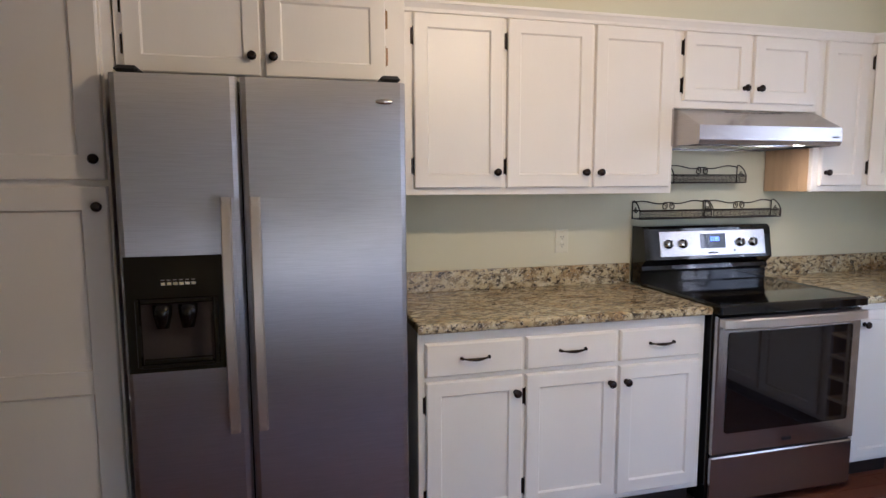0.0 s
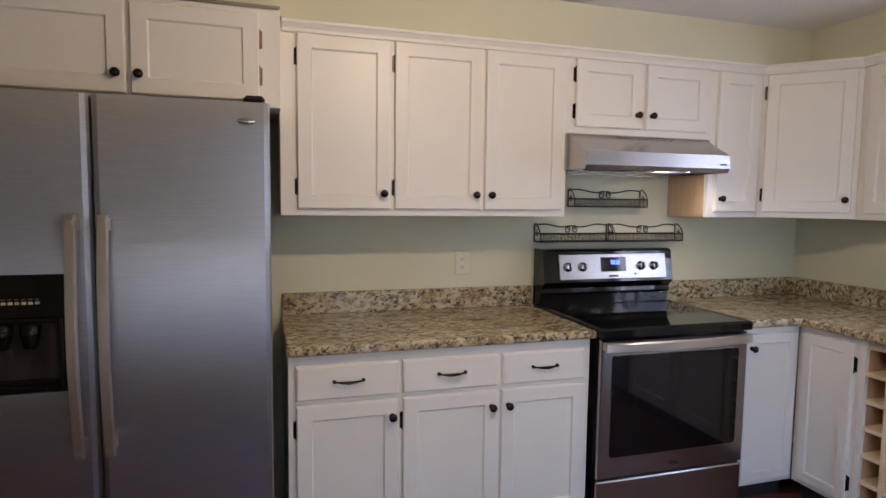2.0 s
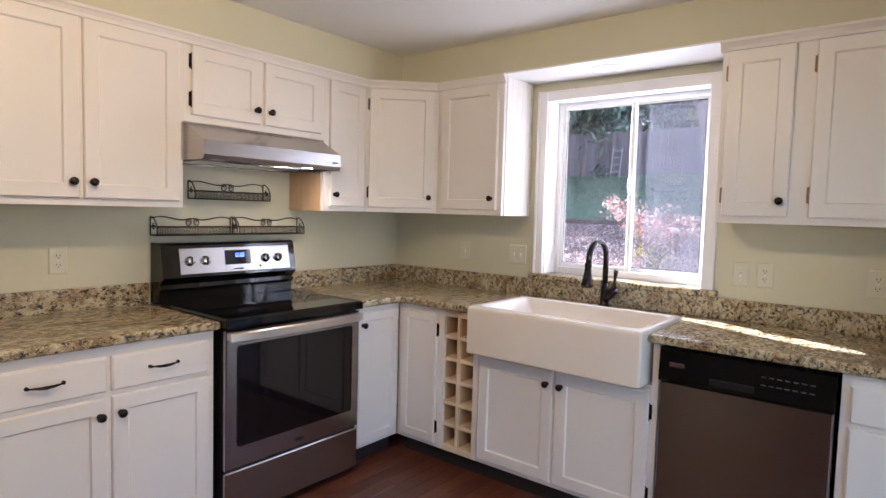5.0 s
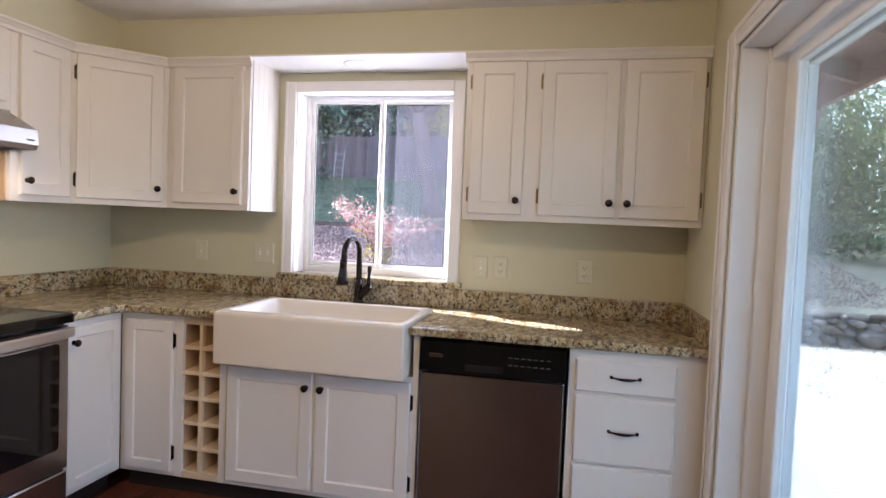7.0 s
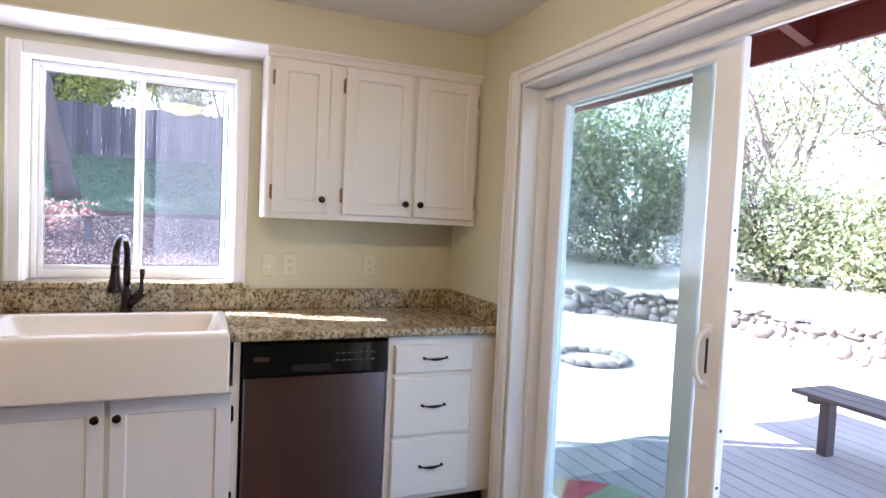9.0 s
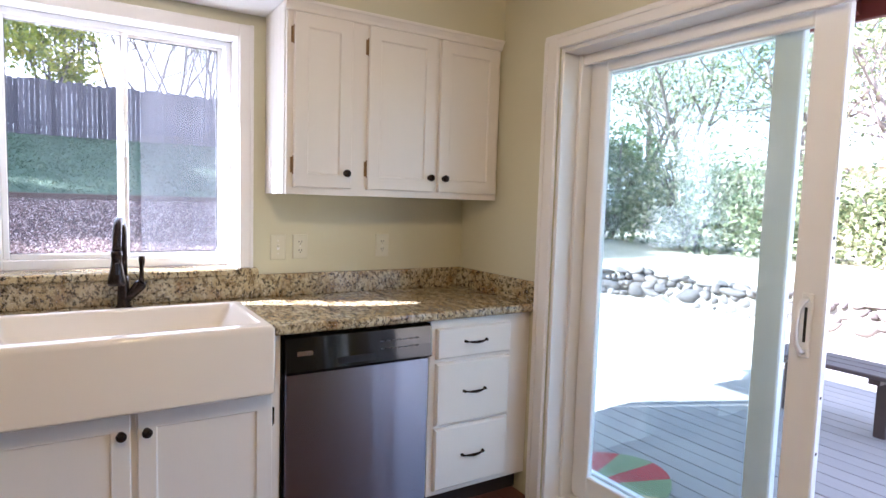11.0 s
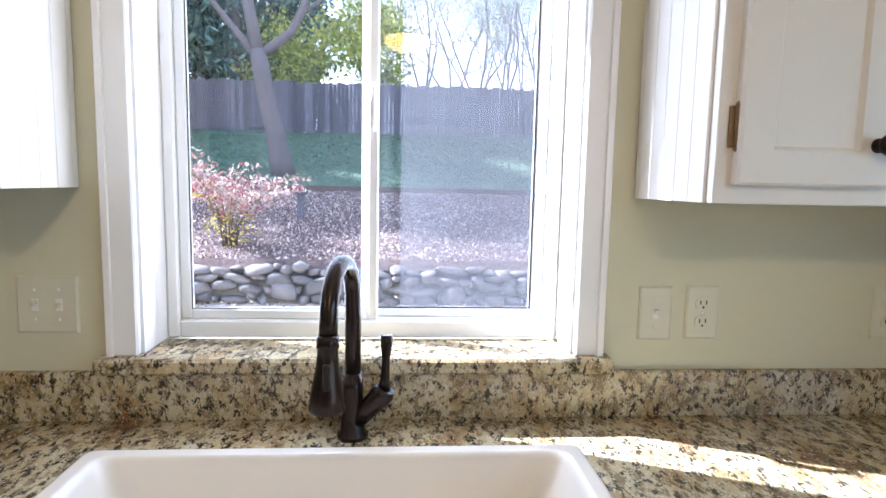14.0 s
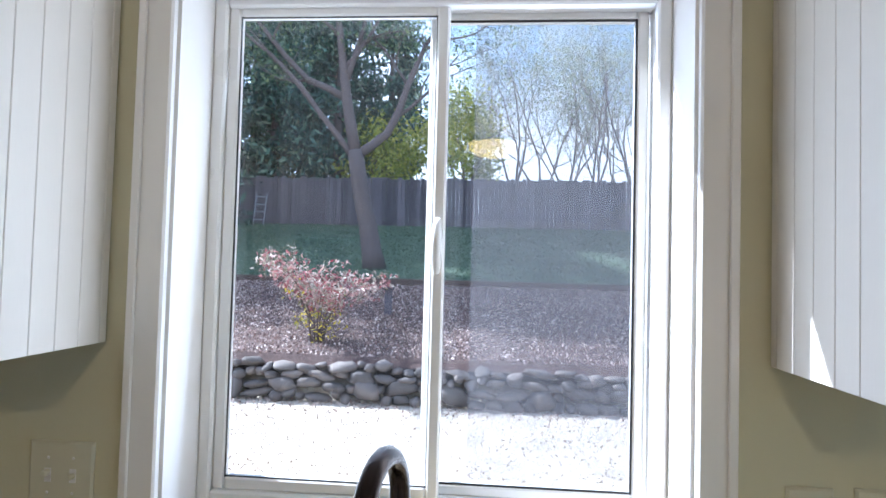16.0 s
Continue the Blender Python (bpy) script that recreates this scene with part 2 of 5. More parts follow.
def leaves(name, stops, through=0.3):
    """Leaves whose tone differs from one to the next."""
    n = Nodes(name)
    island = n.add("ShaderNodeNewGeometry").outputs["Random Per Island"]
    color = n.ramp(island, stops)
    n.set(Base_Color=color, Roughness=0.55)
    shine = n.add("ShaderNodeBsdfTranslucent")
    n.link(color, shine.inputs["Color"])
    both = n.tree.nodes.new("ShaderNodeMixShader")
    both.inputs[0].default_value = through
    n.link(n.bsdf.outputs[0], both.inputs[1])
    n.link(shine.outputs[0], both.inputs[2])
    n.link(both.outputs[0], n.tree.nodes["Material Output"].inputs["Surface"])
    return n.mat


LEAF_GREEN = leaves("green_leaves", [(0, lin(60, 84, 56)), (0.5, lin(94, 116, 76)), (1, lin(146, 158, 112))])
LEAF_YELLOW = leaves("yellow_green_leaves", [(0, lin(116, 128, 48)), (0.5, lin(156, 164, 66)), (1, lin(196, 190, 92))])
LEAF_DARK = leaves("dark_conifer_needles", [(0, lin(28, 50, 46)), (0.5, lin(52, 84, 74)), (0.85, lin(98, 130, 112)), (1, lin(146, 168, 140))], 0.25)
LEAF_RED = leaves("reddish_shrub_leaves", [(0, lin(128, 56, 64)), (0.25, lin(164, 98, 100)), (0.5, lin(188, 160, 150)), (0.75, lin(112, 112, 88)), (1, lin(214, 200, 190))])
# Darker leaf copy: the tall hedge's shade is held in its colour.
LEAF_SHADED = leaves("shaded_hedge_leaves", [(0, lin(58, 78, 50)), (0.5, lin(98, 118, 76)), (0.9, lin(150, 158, 112)), (1, lin(190, 188, 146))], 0.35)
LEAF_GOLD = leaves("golden_shrub_leaves", [(0, lin(110, 120, 60)), (0.5, lin(190, 170, 40)), (1, lin(226, 196, 60))])
# Pale leaf copy: strong sun and glare are put into the colour.
LEAF_SUNLIT = leaves("sunlit_leaves", [(0, lin(84, 100, 68)), (0.5, lin(142, 150, 108)), (0.85, lin(188, 188, 150)), (1, lin(214, 206, 176))], 0.45)
TWIG = surface("bare_grey_twigs", lin(128, 116, 110), 0.9, vary=0.2)
LITTER = leaves("brown_leaf_litter", [(0, lin(84, 66, 62)), (0.5, lin(150, 122, 114)), (1, lin(228, 210, 200))], 0.1)
PALE_LITTER = leaves("pale_leaf_litter", [(0, lin(140, 112, 96)), (1, lin(206, 188, 168))], 0.1)
BLADE = leaves("lawn_grass_blades", [(0, lin(58, 78, 60)), (0.6, lin(84, 106, 82)), (1, lin(132, 142, 108))], 0.25)


def yard_ground():
    """Pale gravel near the house, brown mulch up the slope, then lawn."""
    n = Nodes("yard_ground")
    sep = n.add("ShaderNodeSeparateXYZ")
    n.link(n.where, sep.inputs[0])
    z = sep.outputs["Z"]
    wob = n.add("ShaderNodeMath")
    wob.operation = "MULTIPLY_ADD"
    wob.inputs[1].default_value = 0.18
    n.link(n.noise(0.9, 3), wob.inputs[0])
    n.link(z, wob.inputs[2])
    scaled = n.add("ShaderNodeMath")
    scaled.operation = "DIVIDE"
    scaled.inputs[1].default_value = 4.0
    n.link(wob.outputs[0], scaled.inputs[0])
    grit, patch = n.noise(55, 4), n.noise(1.4, 4)
    gravel = n.ramp(grit, [(0.3, lin(150, 140, 127)), (0.5, lin(186, 177, 164)), (0.7, lin(204, 196, 185))])
    dry = n.ramp(grit, [(0.3, lin(150, 140, 118)), (0.55, lin(186, 176, 154)), (0.75, lin(206, 198, 180))])
    mulch = n.ramp(grit, [(0.3, lin(52, 40, 38)), (0.55, lin(90, 70, 66)), (0.75, lin(150, 124, 114))])
    grass = n.ramp(n.noise(9, 5), [(0.3, lin(62, 80, 64)), (0.6, lin(86, 106, 84)), (0.8, lin(132, 142, 108))])
    south = n.add("ShaderNodeMath")
    south.operation = "MULTIPLY_ADD"
    south.inputs[1].default_value, south.inputs[2].default_value = -0.25, -1.2
    n.link(sep.outputs["Y"], south.inputs[0])
    mulch = n.mix(n.ramp(south.outputs[0], [(0.0, (0, 0, 0)), (0.6, (1, 1, 1))]), mulch, dry)
    first = n.mix(n.ramp(scaled.outputs[0], [(0.01, (0, 0, 0)), (0.06, (1, 1, 1))]), gravel, mulch)
    color = n.mix(n.ramp(scaled.outputs[0], [(0.30, (0, 0, 0)), (0.33, (1, 1, 1))]), first, grass)
    color = n.mix(0.25, color, n.ramp(patch, [(0.3, lin(90, 84, 76)), (0.7, lin(220, 214, 204))]), "OVERLAY")
    n.set(Base_Color=color, Roughness=0.95)
    n.bump(grit, 0.6, 0.02)
    return n.mat


YARD = yard_ground()

# ---- mesh helpers ----


class Shape:
    """Collects simple solids into one mesh."""

    def __init__(self):
        self.verts, self.faces, self.smooth = [], [], []

    def put(self, verts, faces, smooth=False):
        k = len(self.verts)
        self.verts += [tuple(v) for v in verts]
        self.faces += [tuple(i + k for i in f) for f in faces]
        self.smooth += [smooth] * len(faces)
        return self

    def box(self, x0, x1, y0, y1, z0, z1, b=0.0):
        lo, hi = (min(x0, x1), min(y0, y1), min(z0, z1)), (max(x0, x1), max(y0, y1), max(z0, z1))
        b = min(b, *((h - l) * 0.45 for l, h in zip(lo, hi)))
        if b <= 0:
            v = [(lo[0] if i & 1 == 0 else hi[0], lo[1] if i & 2 == 0 else hi[1], lo[2] if i & 4 == 0 else hi[2]) for i in range(8)]
            return self.put(v, [(0, 2, 3, 1), (4, 5, 7, 6), (0, 1, 5, 4), (2, 6, 7, 3), (0, 4, 6, 2), (1, 3, 7, 5)])
        v, at = [], {}
        for i in range(8):
            s = (i & 1, i >> 1 & 1, i >> 2 & 1)
            for a in range(3):
                at[s, a] = len(v)
                v.append([(hi[n] if s[n] else lo[n]) + (0 if n == a else (-b if s[n] else b)) for n in range(3)])
        f = []

        def corner(a, sa, c, sc, e, se):
            s = [0, 0, 0]
            s[a], s[c], s[e] = sa, sc, se
            return tuple(s)

        for a in range(3):
            c, e = (a + 1) % 3, (a + 2) % 3
            for sa in (0, 1):
                f.append([at[corner(a, sa, c, p, e, q), a] for p, q in ((0, 0), (1, 0), (1, 1), (0, 1))])
                for sc in (0, 1):
                    f.append([at[corner(a, sa, c, sc, e, 0), a], at[corner(a, sa, c, sc, e, 1), a], at[corner(a, sa, c, sc, e, 1), c], at[corner(a, sa, c, sc, e, 0), c]])
        for i in range(8):
            s = (i & 1, i >> 1 & 1, i >> 2 & 1)
            f.append([at[s, a] for a in range(3)])
        return self.put(v, f)

    def loft(self, rings, closed=True, cap_first=True, cap_last=True, smooth=True):
        v, f, n = [p for r in rings for p in r], [], len(rings[0])
        for k in range(len(rings) - 1):
            for i in range(n if closed else n - 1):
                j = (i + 1) % n
                f.append((k * n + i, k * n + j, k * n + n + j, k * n + n + i))
        self.put(v, f, smooth)
        k = len(self.verts) - len(v)
        for wanted, first in ((cap_first, k), (cap_last, k + n * (len(rings) - 1))):
            if wanted:
                self.faces.append(tuple(range(first, first + n)))
                self.smooth.append(False)
        return self

    def tube(self, points, radius, segs=8, flat=1.0):
        pts = [Vector(p) for p in points]
        radii = radius if isinstance(radius, (list, tuple)) else [radius] * len(pts)
        rings, side = [], None
        for i, p in enumerate(pts):
            way = (pts[min(i + 1, len(pts) - 1)] - pts[max(i - 1, 0)]).normalized()
            if side is None:
                side = way.orthogonal().normalized()
            side = (side - way * side.dot(way)).normalized()
            up = way.cross(side)
            rings.append([p + (side * math.cos(a) + up * math.sin(a) * flat) * radii[i] for a in (2 * math.pi * k / segs for k in range(segs))])
        return self.loft(rings)

    def lathe(self, profile, base=(0, 0, 0), way=(0, 0, 1), segs=16):
        """profile: rows of (radius, height) along the way from base."""
        way = Vector(way).normalized()
        side = way.orthogonal().normalized()
        up, base = way.cross(side), Vector(base)
        rings = [[base + way * h + (side * math.cos(a) + up * math.sin(a)) * max(r, 1e-4) for a in (2 * math.pi * k / segs for k in range(segs))] for r, h in profile]
        return self.loft(rings)

    def mesh(self, name):
        me = bpy.data.meshes.new(name)
        me.from_pydata(self.verts, [], self.faces)
        me.polygons.foreach_set("use_smooth", self.smooth)
        bm = bmesh.new()
        bm.from_mesh(me)
        bmesh.ops.recalc_face_normals(bm, faces=bm.faces)
        bm.to_mesh(me)
        bm.free()
        return me


def rounded(x0, x1, y0, y1, r, z, n=5):
    ring = []
    for cx, cy, a0 in ((x1 - r, y1 - r, 0), (x0 + r, y1 - r, 90), (x0 + r, y0 + r, 180), (x1 - r, y0 + r, 270)):
        for k in range(n + 1):
            a = radians(a0 + 90 * k / n)
            ring.append((cx + r * math.cos(a), cy + r * math.sin(a), z))
    return ring


def part(name, shape, material, parent, label="", place=None):
    me = shape.mesh(name) if isinstance(shape, Shape) else shape
    if not me.materials:
        me.materials.append(material)
    ob = new(name, me)
    ob.parent = parent
    if place is not None:
        ob.matrix_basis = place
    return tagged(ob, label) if label else ob


def solid(name, shape, material, label="", category="", group="", kind="", place=None):
    ob = part(name, shape, material, None, "", place)
    return tagged(ob, label, category, group, kind)


# Things on a wall are built with their front towards -y; u runs to the right as one faces the wall.
STOVE, SINK = Matrix.Identity(4), pose(0, 0, 0, 0, 0, -90)


def thing(name, wall, u, z, label, category, group="", out=0.0, turn=0.0):
    ob = new(name)
    ob.empty_display_size = 0.05
    ob.matrix_basis = wall @ pose(u, -out, z, 0, 0, turn)
    return tagged(ob, label, category, group)

# ---- structure ----
floor_ob = solid("floor", Shape().box(WEST, 0, DOORWALL, 0, -0.1, -0.0125), FLOOR_WOOD, "dark subfloor under reddish wood boards", "floor", kind="structure")
solid("ceiling", Shape().box(WEST - 0.2, 0.2, DOORWALL - THICK, 0.12, CEIL, CEIL + 0.08), CEILING_PAINT, "white painted textured ceiling", "ceiling", kind="structure")
solid("wall_north", Shape().box(WEST, 0, 0, 0.12, -0.2, CEIL), WALL_PAINT, "sage green painted wall behind the range", "wall", kind="structure")
solid("wall_west", Shape().box(WEST - 0.2, WEST, DOORWALL - THICK, 0.12, -0.2, CEIL), WALL_PAINT, "sage green painted wall", "wall", kind="structure")
WY0, WY1, WZ0, WZ1 = -2.09, -1.19, 1.035, 2.075
east = Shape().box(0, 0.2, DOORWALL - THICK, WY0, -0.2, CEIL).box(0, 0.2, WY1, 0.12, -0.2, CEIL)
east.box(0, 0.2, WY0, WY1, -0.2, WZ0).box(0, 0.2, WY0, WY1, WZ1, CEIL)
solid("wall_east", east, WALL_PAINT, "sage green painted wall with the sink window", "wall", kind="structure")
DX0, DX1, DZ = -2.58, -0.735, 2.06
SX0, SX1, SZ0, SZ1 = -3.7, -2.95, 0.3, 1.12
south = Shape().box(WEST, SX0, DOORWALL - THICK, DOORWALL, -0.2, CEIL).box(SX1, DX0, DOORWALL - THICK, DOORWALL, -0.2, CEIL)
south.box(SX0, SX1, DOORWALL - THICK, DOORWALL, -0.2, SZ0).box(SX0, SX1, DOORWALL - THICK, DOORWALL, SZ1, CEIL)
south.box(DX1, 0, DOORWALL - THICK, DOORWALL, -0.2, CEIL)
south.box(DX0, DX1, DOORWALL - THICK, DOORWALL, DZ, CEIL).box(DX0, DX1, DOORWALL - THICK, DOORWALL, -0.2, -0.014)
solid("wall_south", south, WALL_PAINT, "sage green painted wall with the patio door", "wall", kind="structure")

for name, box, where in (("soffit_north", (-3.03, -0.33, -0.33, 0), "above the range wall cabinets"), ("soffit_east", (-0.33, 0, DOORWALL, 0), "above the sink wall cabinets")):
    solid(name, Shape().box(*box, 2.168, CEIL), WALL_PAINT, "sage green boxed soffit " + where, "soffit", kind="structure")
solid("soffit_west", Shape().box(-4.8, -3.03, -0.52, 0, 2.15, CEIL), WALL_PAINT, "deep sage green soffit above the fridge", "soffit", kind="structure")
solid("soffit_panel", Shape().box(-0.33, -0.002, -2.2, -1.085, 2.16, 2.168), TRIM, "white painted soffit underside above the sink", "soffit", kind="structure")


def floor_boards():
    sizes = {}
    for k in range(40):
        y = -k * 0.083
        x = -5.2 + random.uniform(-1.0, 0)
        while x < 0:
            long = random.choice((0.9, 1.3, 1.7))
            a, b = max(x, -5.2), min(x + long, 0)
            if b - a > 0.05 and y - 0.083 > DOORWALL:
                key = round(b - a, 2)
                if key not in sizes:
                    sizes[key] = Shape().box(0.0005, key - 0.0005, -0.0825, -0.0005, 0, 0.012, 0.0012).mesh("floor_board")
                part("floor_board", sizes[key], FLOOR_WOOD, floor_ob, place=pose(a, y, -0.012))
            x += long


# Window casing, jamb and vinyl slider.
casing = tagged(new("window_1"), "white vinyl sliding window over the sink", "window", kind="structure")
s = Shape().box(-0.02, -0.001, -1.195, -1.135, 1.05, 2.11, 0.004).box(-0.02, -0.001, -2.145, -2.085, 1.05, 2.11, 0.004)
s.box(-0.02, -0.001, -2.085, -1.195, 2.052, 2.11, 0.004).box(-0.026, -0.02, -1.15, -1.135, 1.05, 2.11, 0.002).box(-0.026, -0.02, -2.145, -2.13, 1.05, 2.11, 0.002)
part("window_casing", s, TRIM, casing)
s = Shape().box(-0.001, 0.125, -1.2, -1.188, 1.052, 2.07).box(-0.001, 0.125, -2.092, -2.08, 1.052, 2.07).box(-0.001, 0.125, -2.08, -1.2, 2.058, 2.07)
part("jamb", s, TRIM, casing)


def rim(s, y0, y1, z0, z1, w, x0, x1, b=0.003, low=None):
    low = low or w
    s.box(x0, x1, y0, y0 + w, z0, z1, b).box(x0, x1, y1 - w, y1, z0, z1, b)
    s.box(x0, x1, y0 + w, y1 - w, z0, z0 + low, b).box(x0, x1, y0 + w, y1 - w, z1 - w, z1, b)
    return s


part("window_frame", rim(Shape(), -2.08, -1.2, 1.052, 2.058, 0.026, 0.118, 0.19, 0.004, 0.04), VINYL, casing)
sash = part("sliding_sash", rim(Shape(), -1.665, -1.226, 1.092, 2.04, 0.024, 0.128, 0.152, 0.004), VINYL, casing)
fixed = part("fixed_sash", rim(Shape(), -2.048, -1.625, 1.092, 2.04, 0.022, 0.158, 0.18, 0.004), VINYL, casing)
pane = part("pane", Shape().box(0.138, 0.142, -1.643, -1.248, 1.114, 2.018), PANE, sash)
pane2 = part("pane", Shape().box(0.167, 0.171, -2.027, -1.646, 1.112, 2.02), DUSTY_PANE, fixed)
part("glazing_gasket", rim(Shape(), -1.643, -1.248, 1.114, 2.018, 0.003, 0.1315, 0.1375, 0.001), BLACK_PLASTIC, sash, "thin black rubber seal")
part("glazing_gasket", rim(Shape(), -2.027, -1.6465, 1.112, 2.02, 0.004, 0.1605, 0.1665, 0.001), BLACK_PLASTIC, fixed, "thin black rubber seal")
latch = Shape().tube([(0.126, -1.652, 1.52), (0.108, -1.652, 1.535), (0.104, -1.652, 1.57), (0.108, -1.652, 1.605), (0.126, -1.652, 1.62)], [0.006, 0.009, 0.011, 0.009, 0.006], 8)
part("latch", latch, VINYL, sash)
screen = part("insect_screen", Shape().box(0.194, 0.195, -2.035, -1.715, 1.1, 2.03), SCREEN, casing, "grey insect screen over one pane")
part("screen_frame", rim(Shape(), -2.04, -1.64, 1.095, 2.036, 0.012, 0.191, 0.199, 0.002), VINYL, casing)
for ob in (pane, pane2, screen):
    ob.visible_shadow = False

win = tagged(new("window_2"), "low white vinyl window beside the patio door", "window", kind="structure")
s = Shape()
for a, b in ((SX0, SX0 + 0.05), (SX1 - 0.05, SX1), (-3.38, -3.32)):
    s.box(a, b, DOORWALL - 0.12, DOORWALL - 0.05, SZ0, SZ1, 0.004)
for a, b in ((SX0 + 0.05, -3.38), (-3.32, SX1 - 0.05)):
    s.box(a, b, DOORWALL - 0.12, DOORWALL - 0.05, SZ0, SZ0 + 0.05, 0.004).box(a, b, DOORWALL - 0.12, DOORWALL - 0.05, SZ1 - 0.05, SZ1, 0.004)
part("window_frame", s, VINYL, win)
for a, b in ((SX0 + 0.045, -3.375), (-3.325, SX1 - 0.045)):
    part("pane", Shape().box(a, b, DOORWALL - 0.09, DOORWALL - 0.086, SZ0 + 0.045, SZ1 - 0.045), DOOR_PANE, win)

# Patio door: fixed panel outside, sliding panel pushed over it.
door = tagged(new("door_1"), "white vinyl sliding glass patio door standing half open", "door", kind="structure")
s = Shape()
for a, b in ((-0.648, -0.737), (DX0 - 0.087, DX0 + 0.002)):
    s.box(a, b, DOORWALL, DOORWALL + 0.018, -0.01, 2.112, 0.006).box(a - 0.006, a - 0.03, DOORWALL + 0.018, DOORWALL + 0.025, -0.01, 2.09, 0.004)
s.box(DX0 + 0.002, -0.737, DOORWALL, DOORWALL + 0.018, 2.045, 2.112, 0.006).box(DX0 + 0.002, -0.737, DOORWALL + 0.018, DOORWALL + 0.025, 2.085, 2.106, 0.004)
part("door_casing", s, TRIM, door)
PY = DOORWALL - 0.165
s = Shape().box(-0.735, -0.755, DOORWALL - THICK + 0.005, DOORWALL - 0.002, 0, 2.05, 0.004).box(-0.755, -0.775, DOORWALL - THICK + 0.005, DOORWALL - 0.09, 0, 2.03, 0.004)
s.box(DX0, DX0 + 0.03, DOORWALL - THICK + 0.005, DOORWALL - 0.002, 0, 2.05, 0.004).box(DX0 + 0.03, -0.755, DOORWALL - THICK + 0.005, DOORWALL - 0.002, 2.03, 2.05, 0.003)
s.box(DX0 + 0.03, -0.755, DOORWALL - 0.12, DOORWALL - 0.1, 1.985, 2.03, 0.003)
s.box(DX0 + 0.03, -0.755, DOORWALL - THICK + 0.005, DOORWALL - 0.002, -0.012, 0.02, 0.004).box(DX0 + 0.03, -0.775, PY - 0.006, PY + 0.002, 0.02, 0.034, 0.001)
part("door_frame", s, VINYL, door)


def slider(name, x0, x1, y, left, right):
    s = Shape().box(x0, x0 + left, y - 0.018, y + 0.018, 0.036, 2.005, 0.005).box(x1 - right, x1, y - 0.018, y + 0.018, 0.036, 2.005, 0.005)
    s.box(x0 + left, x1 - right, y - 0.018, y + 0.018, 0.036, 0.15, 0.005).box(x0 + left, x1 - right, y - 0.018, y + 0.018, 1.95, 2.005, 0.005)
    ob = part(name, s, VINYL, door)
    g = part("door_pane", Shape().box(x0 + left - 0.006, x1 - right + 0.006, y - 0.004, y + 0.004, 0.14, 1.957), DOOR_PANE, ob)
    return ob


slider("fixed_panel", -1.655, -0.776, PY - 0.05, 0.095, 0.05)
panel = slider("sliding_panel", -1.808, -0.778, PY, 0.1, 0.095)
hx, hy = -1.758, PY + 0.018
s = Shape().box(hx - 0.018, hx + 0.018, hy, hy + 0.008, 0.92, 1.125, 0.004)
s.tube([(hx, hy + 0.005, 0.94), (hx, hy + 0.028, 0.943), (hx + 0.008, hy + 0.04, 0.965), (hx + 0.012, hy + 0.043, 1.02), (hx + 0.008, hy + 0.04, 1.08), (hx, hy + 0.028, 1.102), (hx, hy + 0.005, 1.105)], 0.008, 8)
part("door_handle", s, VINYL, panel)
part("latch_slot", Shape().box(hx - 0.004, hx + 0.004, hy + 0.0085, hy + 0.0105, 0.97, 1.08), BLACK_PLASTIC, panel)
for z in (0.3, 0.62, 0.8, 1.24, 1.3, 1.42):
    part("edge_screw", Shape().lathe([(0.006, 0), (0.005, 0.001)], (-1.808, PY, z), (-1, 0, 0), 8), SLOT, panel)

# ---- cabinets ----


def panel_door(w, h, stile=0.055, t=0.02, rail=None):
    """A framed door with a recessed flat panel; its back lies at y = 0, its left foot at the origin."""
    rail = rail or stile

    def ring(i, j, y):
        return [(i, y, j), (w - i, y, j), (w - i, y, h - j), (i, y, h - j)]

    rows = [ring(0, 0, 0), ring(0, 0, -(t - 0.004)), ring(0.004, 0.004, -t), ring(stile, rail, -t), ring(stile + 0.006, rail + 0.006, -(t - 0.008))]
    return Shape().loft(rows, smooth=False)


KNOB = Shape().lathe([(0.0115, 0), (0.0115, 0.002), (0.0065, 0.004), (0.006, 0.012), (0.012, 0.016), (0.0165, 0.021), (0.0155, 0.027), (0.009, 0.031), (0, 0.032)], way=(0, -1, 0), segs=16).mesh("knob")
PULL = Shape().tube([(-0.055, 0, 0.001), (-0.053, -0.01, 0.001), (-0.042, -0.0145, 0.0), (-0.022, -0.0175, -0.002), (0, -0.0185, -0.003), (0.022, -0.0175, -0.002), (0.042, -0.0145, 0.0), (0.053, -0.01, 0.001), (0.055, 0, 0.001)], [0.004, 0.004, 0.0035, 0.0055, 0.0068, 0.0055, 0.0035, 0.004, 0.004], 8)
for side in (-1, 1):
    PULL.lathe([(0.007, 0), (0.007, 0.003), (0.005, 0.006)], (side * 0.055, 0, 0.001), (0, -1, 0), 10)
    PULL.lathe([(0.0, -0.004), (0.006, 0.0), (0.006, 0.004), (0.0, 0.008)], (side * 0.052, -0.011, 0.001), (side, -0.3, 0.1), 8)
PULL = PULL.mesh("pull_handle")
HINGE = Shape().box(-0.011, 0.0, -0.003, 0, -0.032, 0.032, 0.001).tube([(0.001, -0.006, -0.03), (0.001, -0.006, 0.03)], 0.0045, 8)
HINGE.lathe([(0.003, 0), (0.0055, 0.004), (0.002, 0.009)], (0.001, -0.006, 0.03)).lathe([(0.003, 0), (0.0055, 0.004), (0.002, 0.009)], (0.001, -0.006, -0.03), (0, 0, -1))
HINGE = {BRONZE: HINGE.mesh("hinge"), ANTIQUE: HINGE.mesh("hinge")}
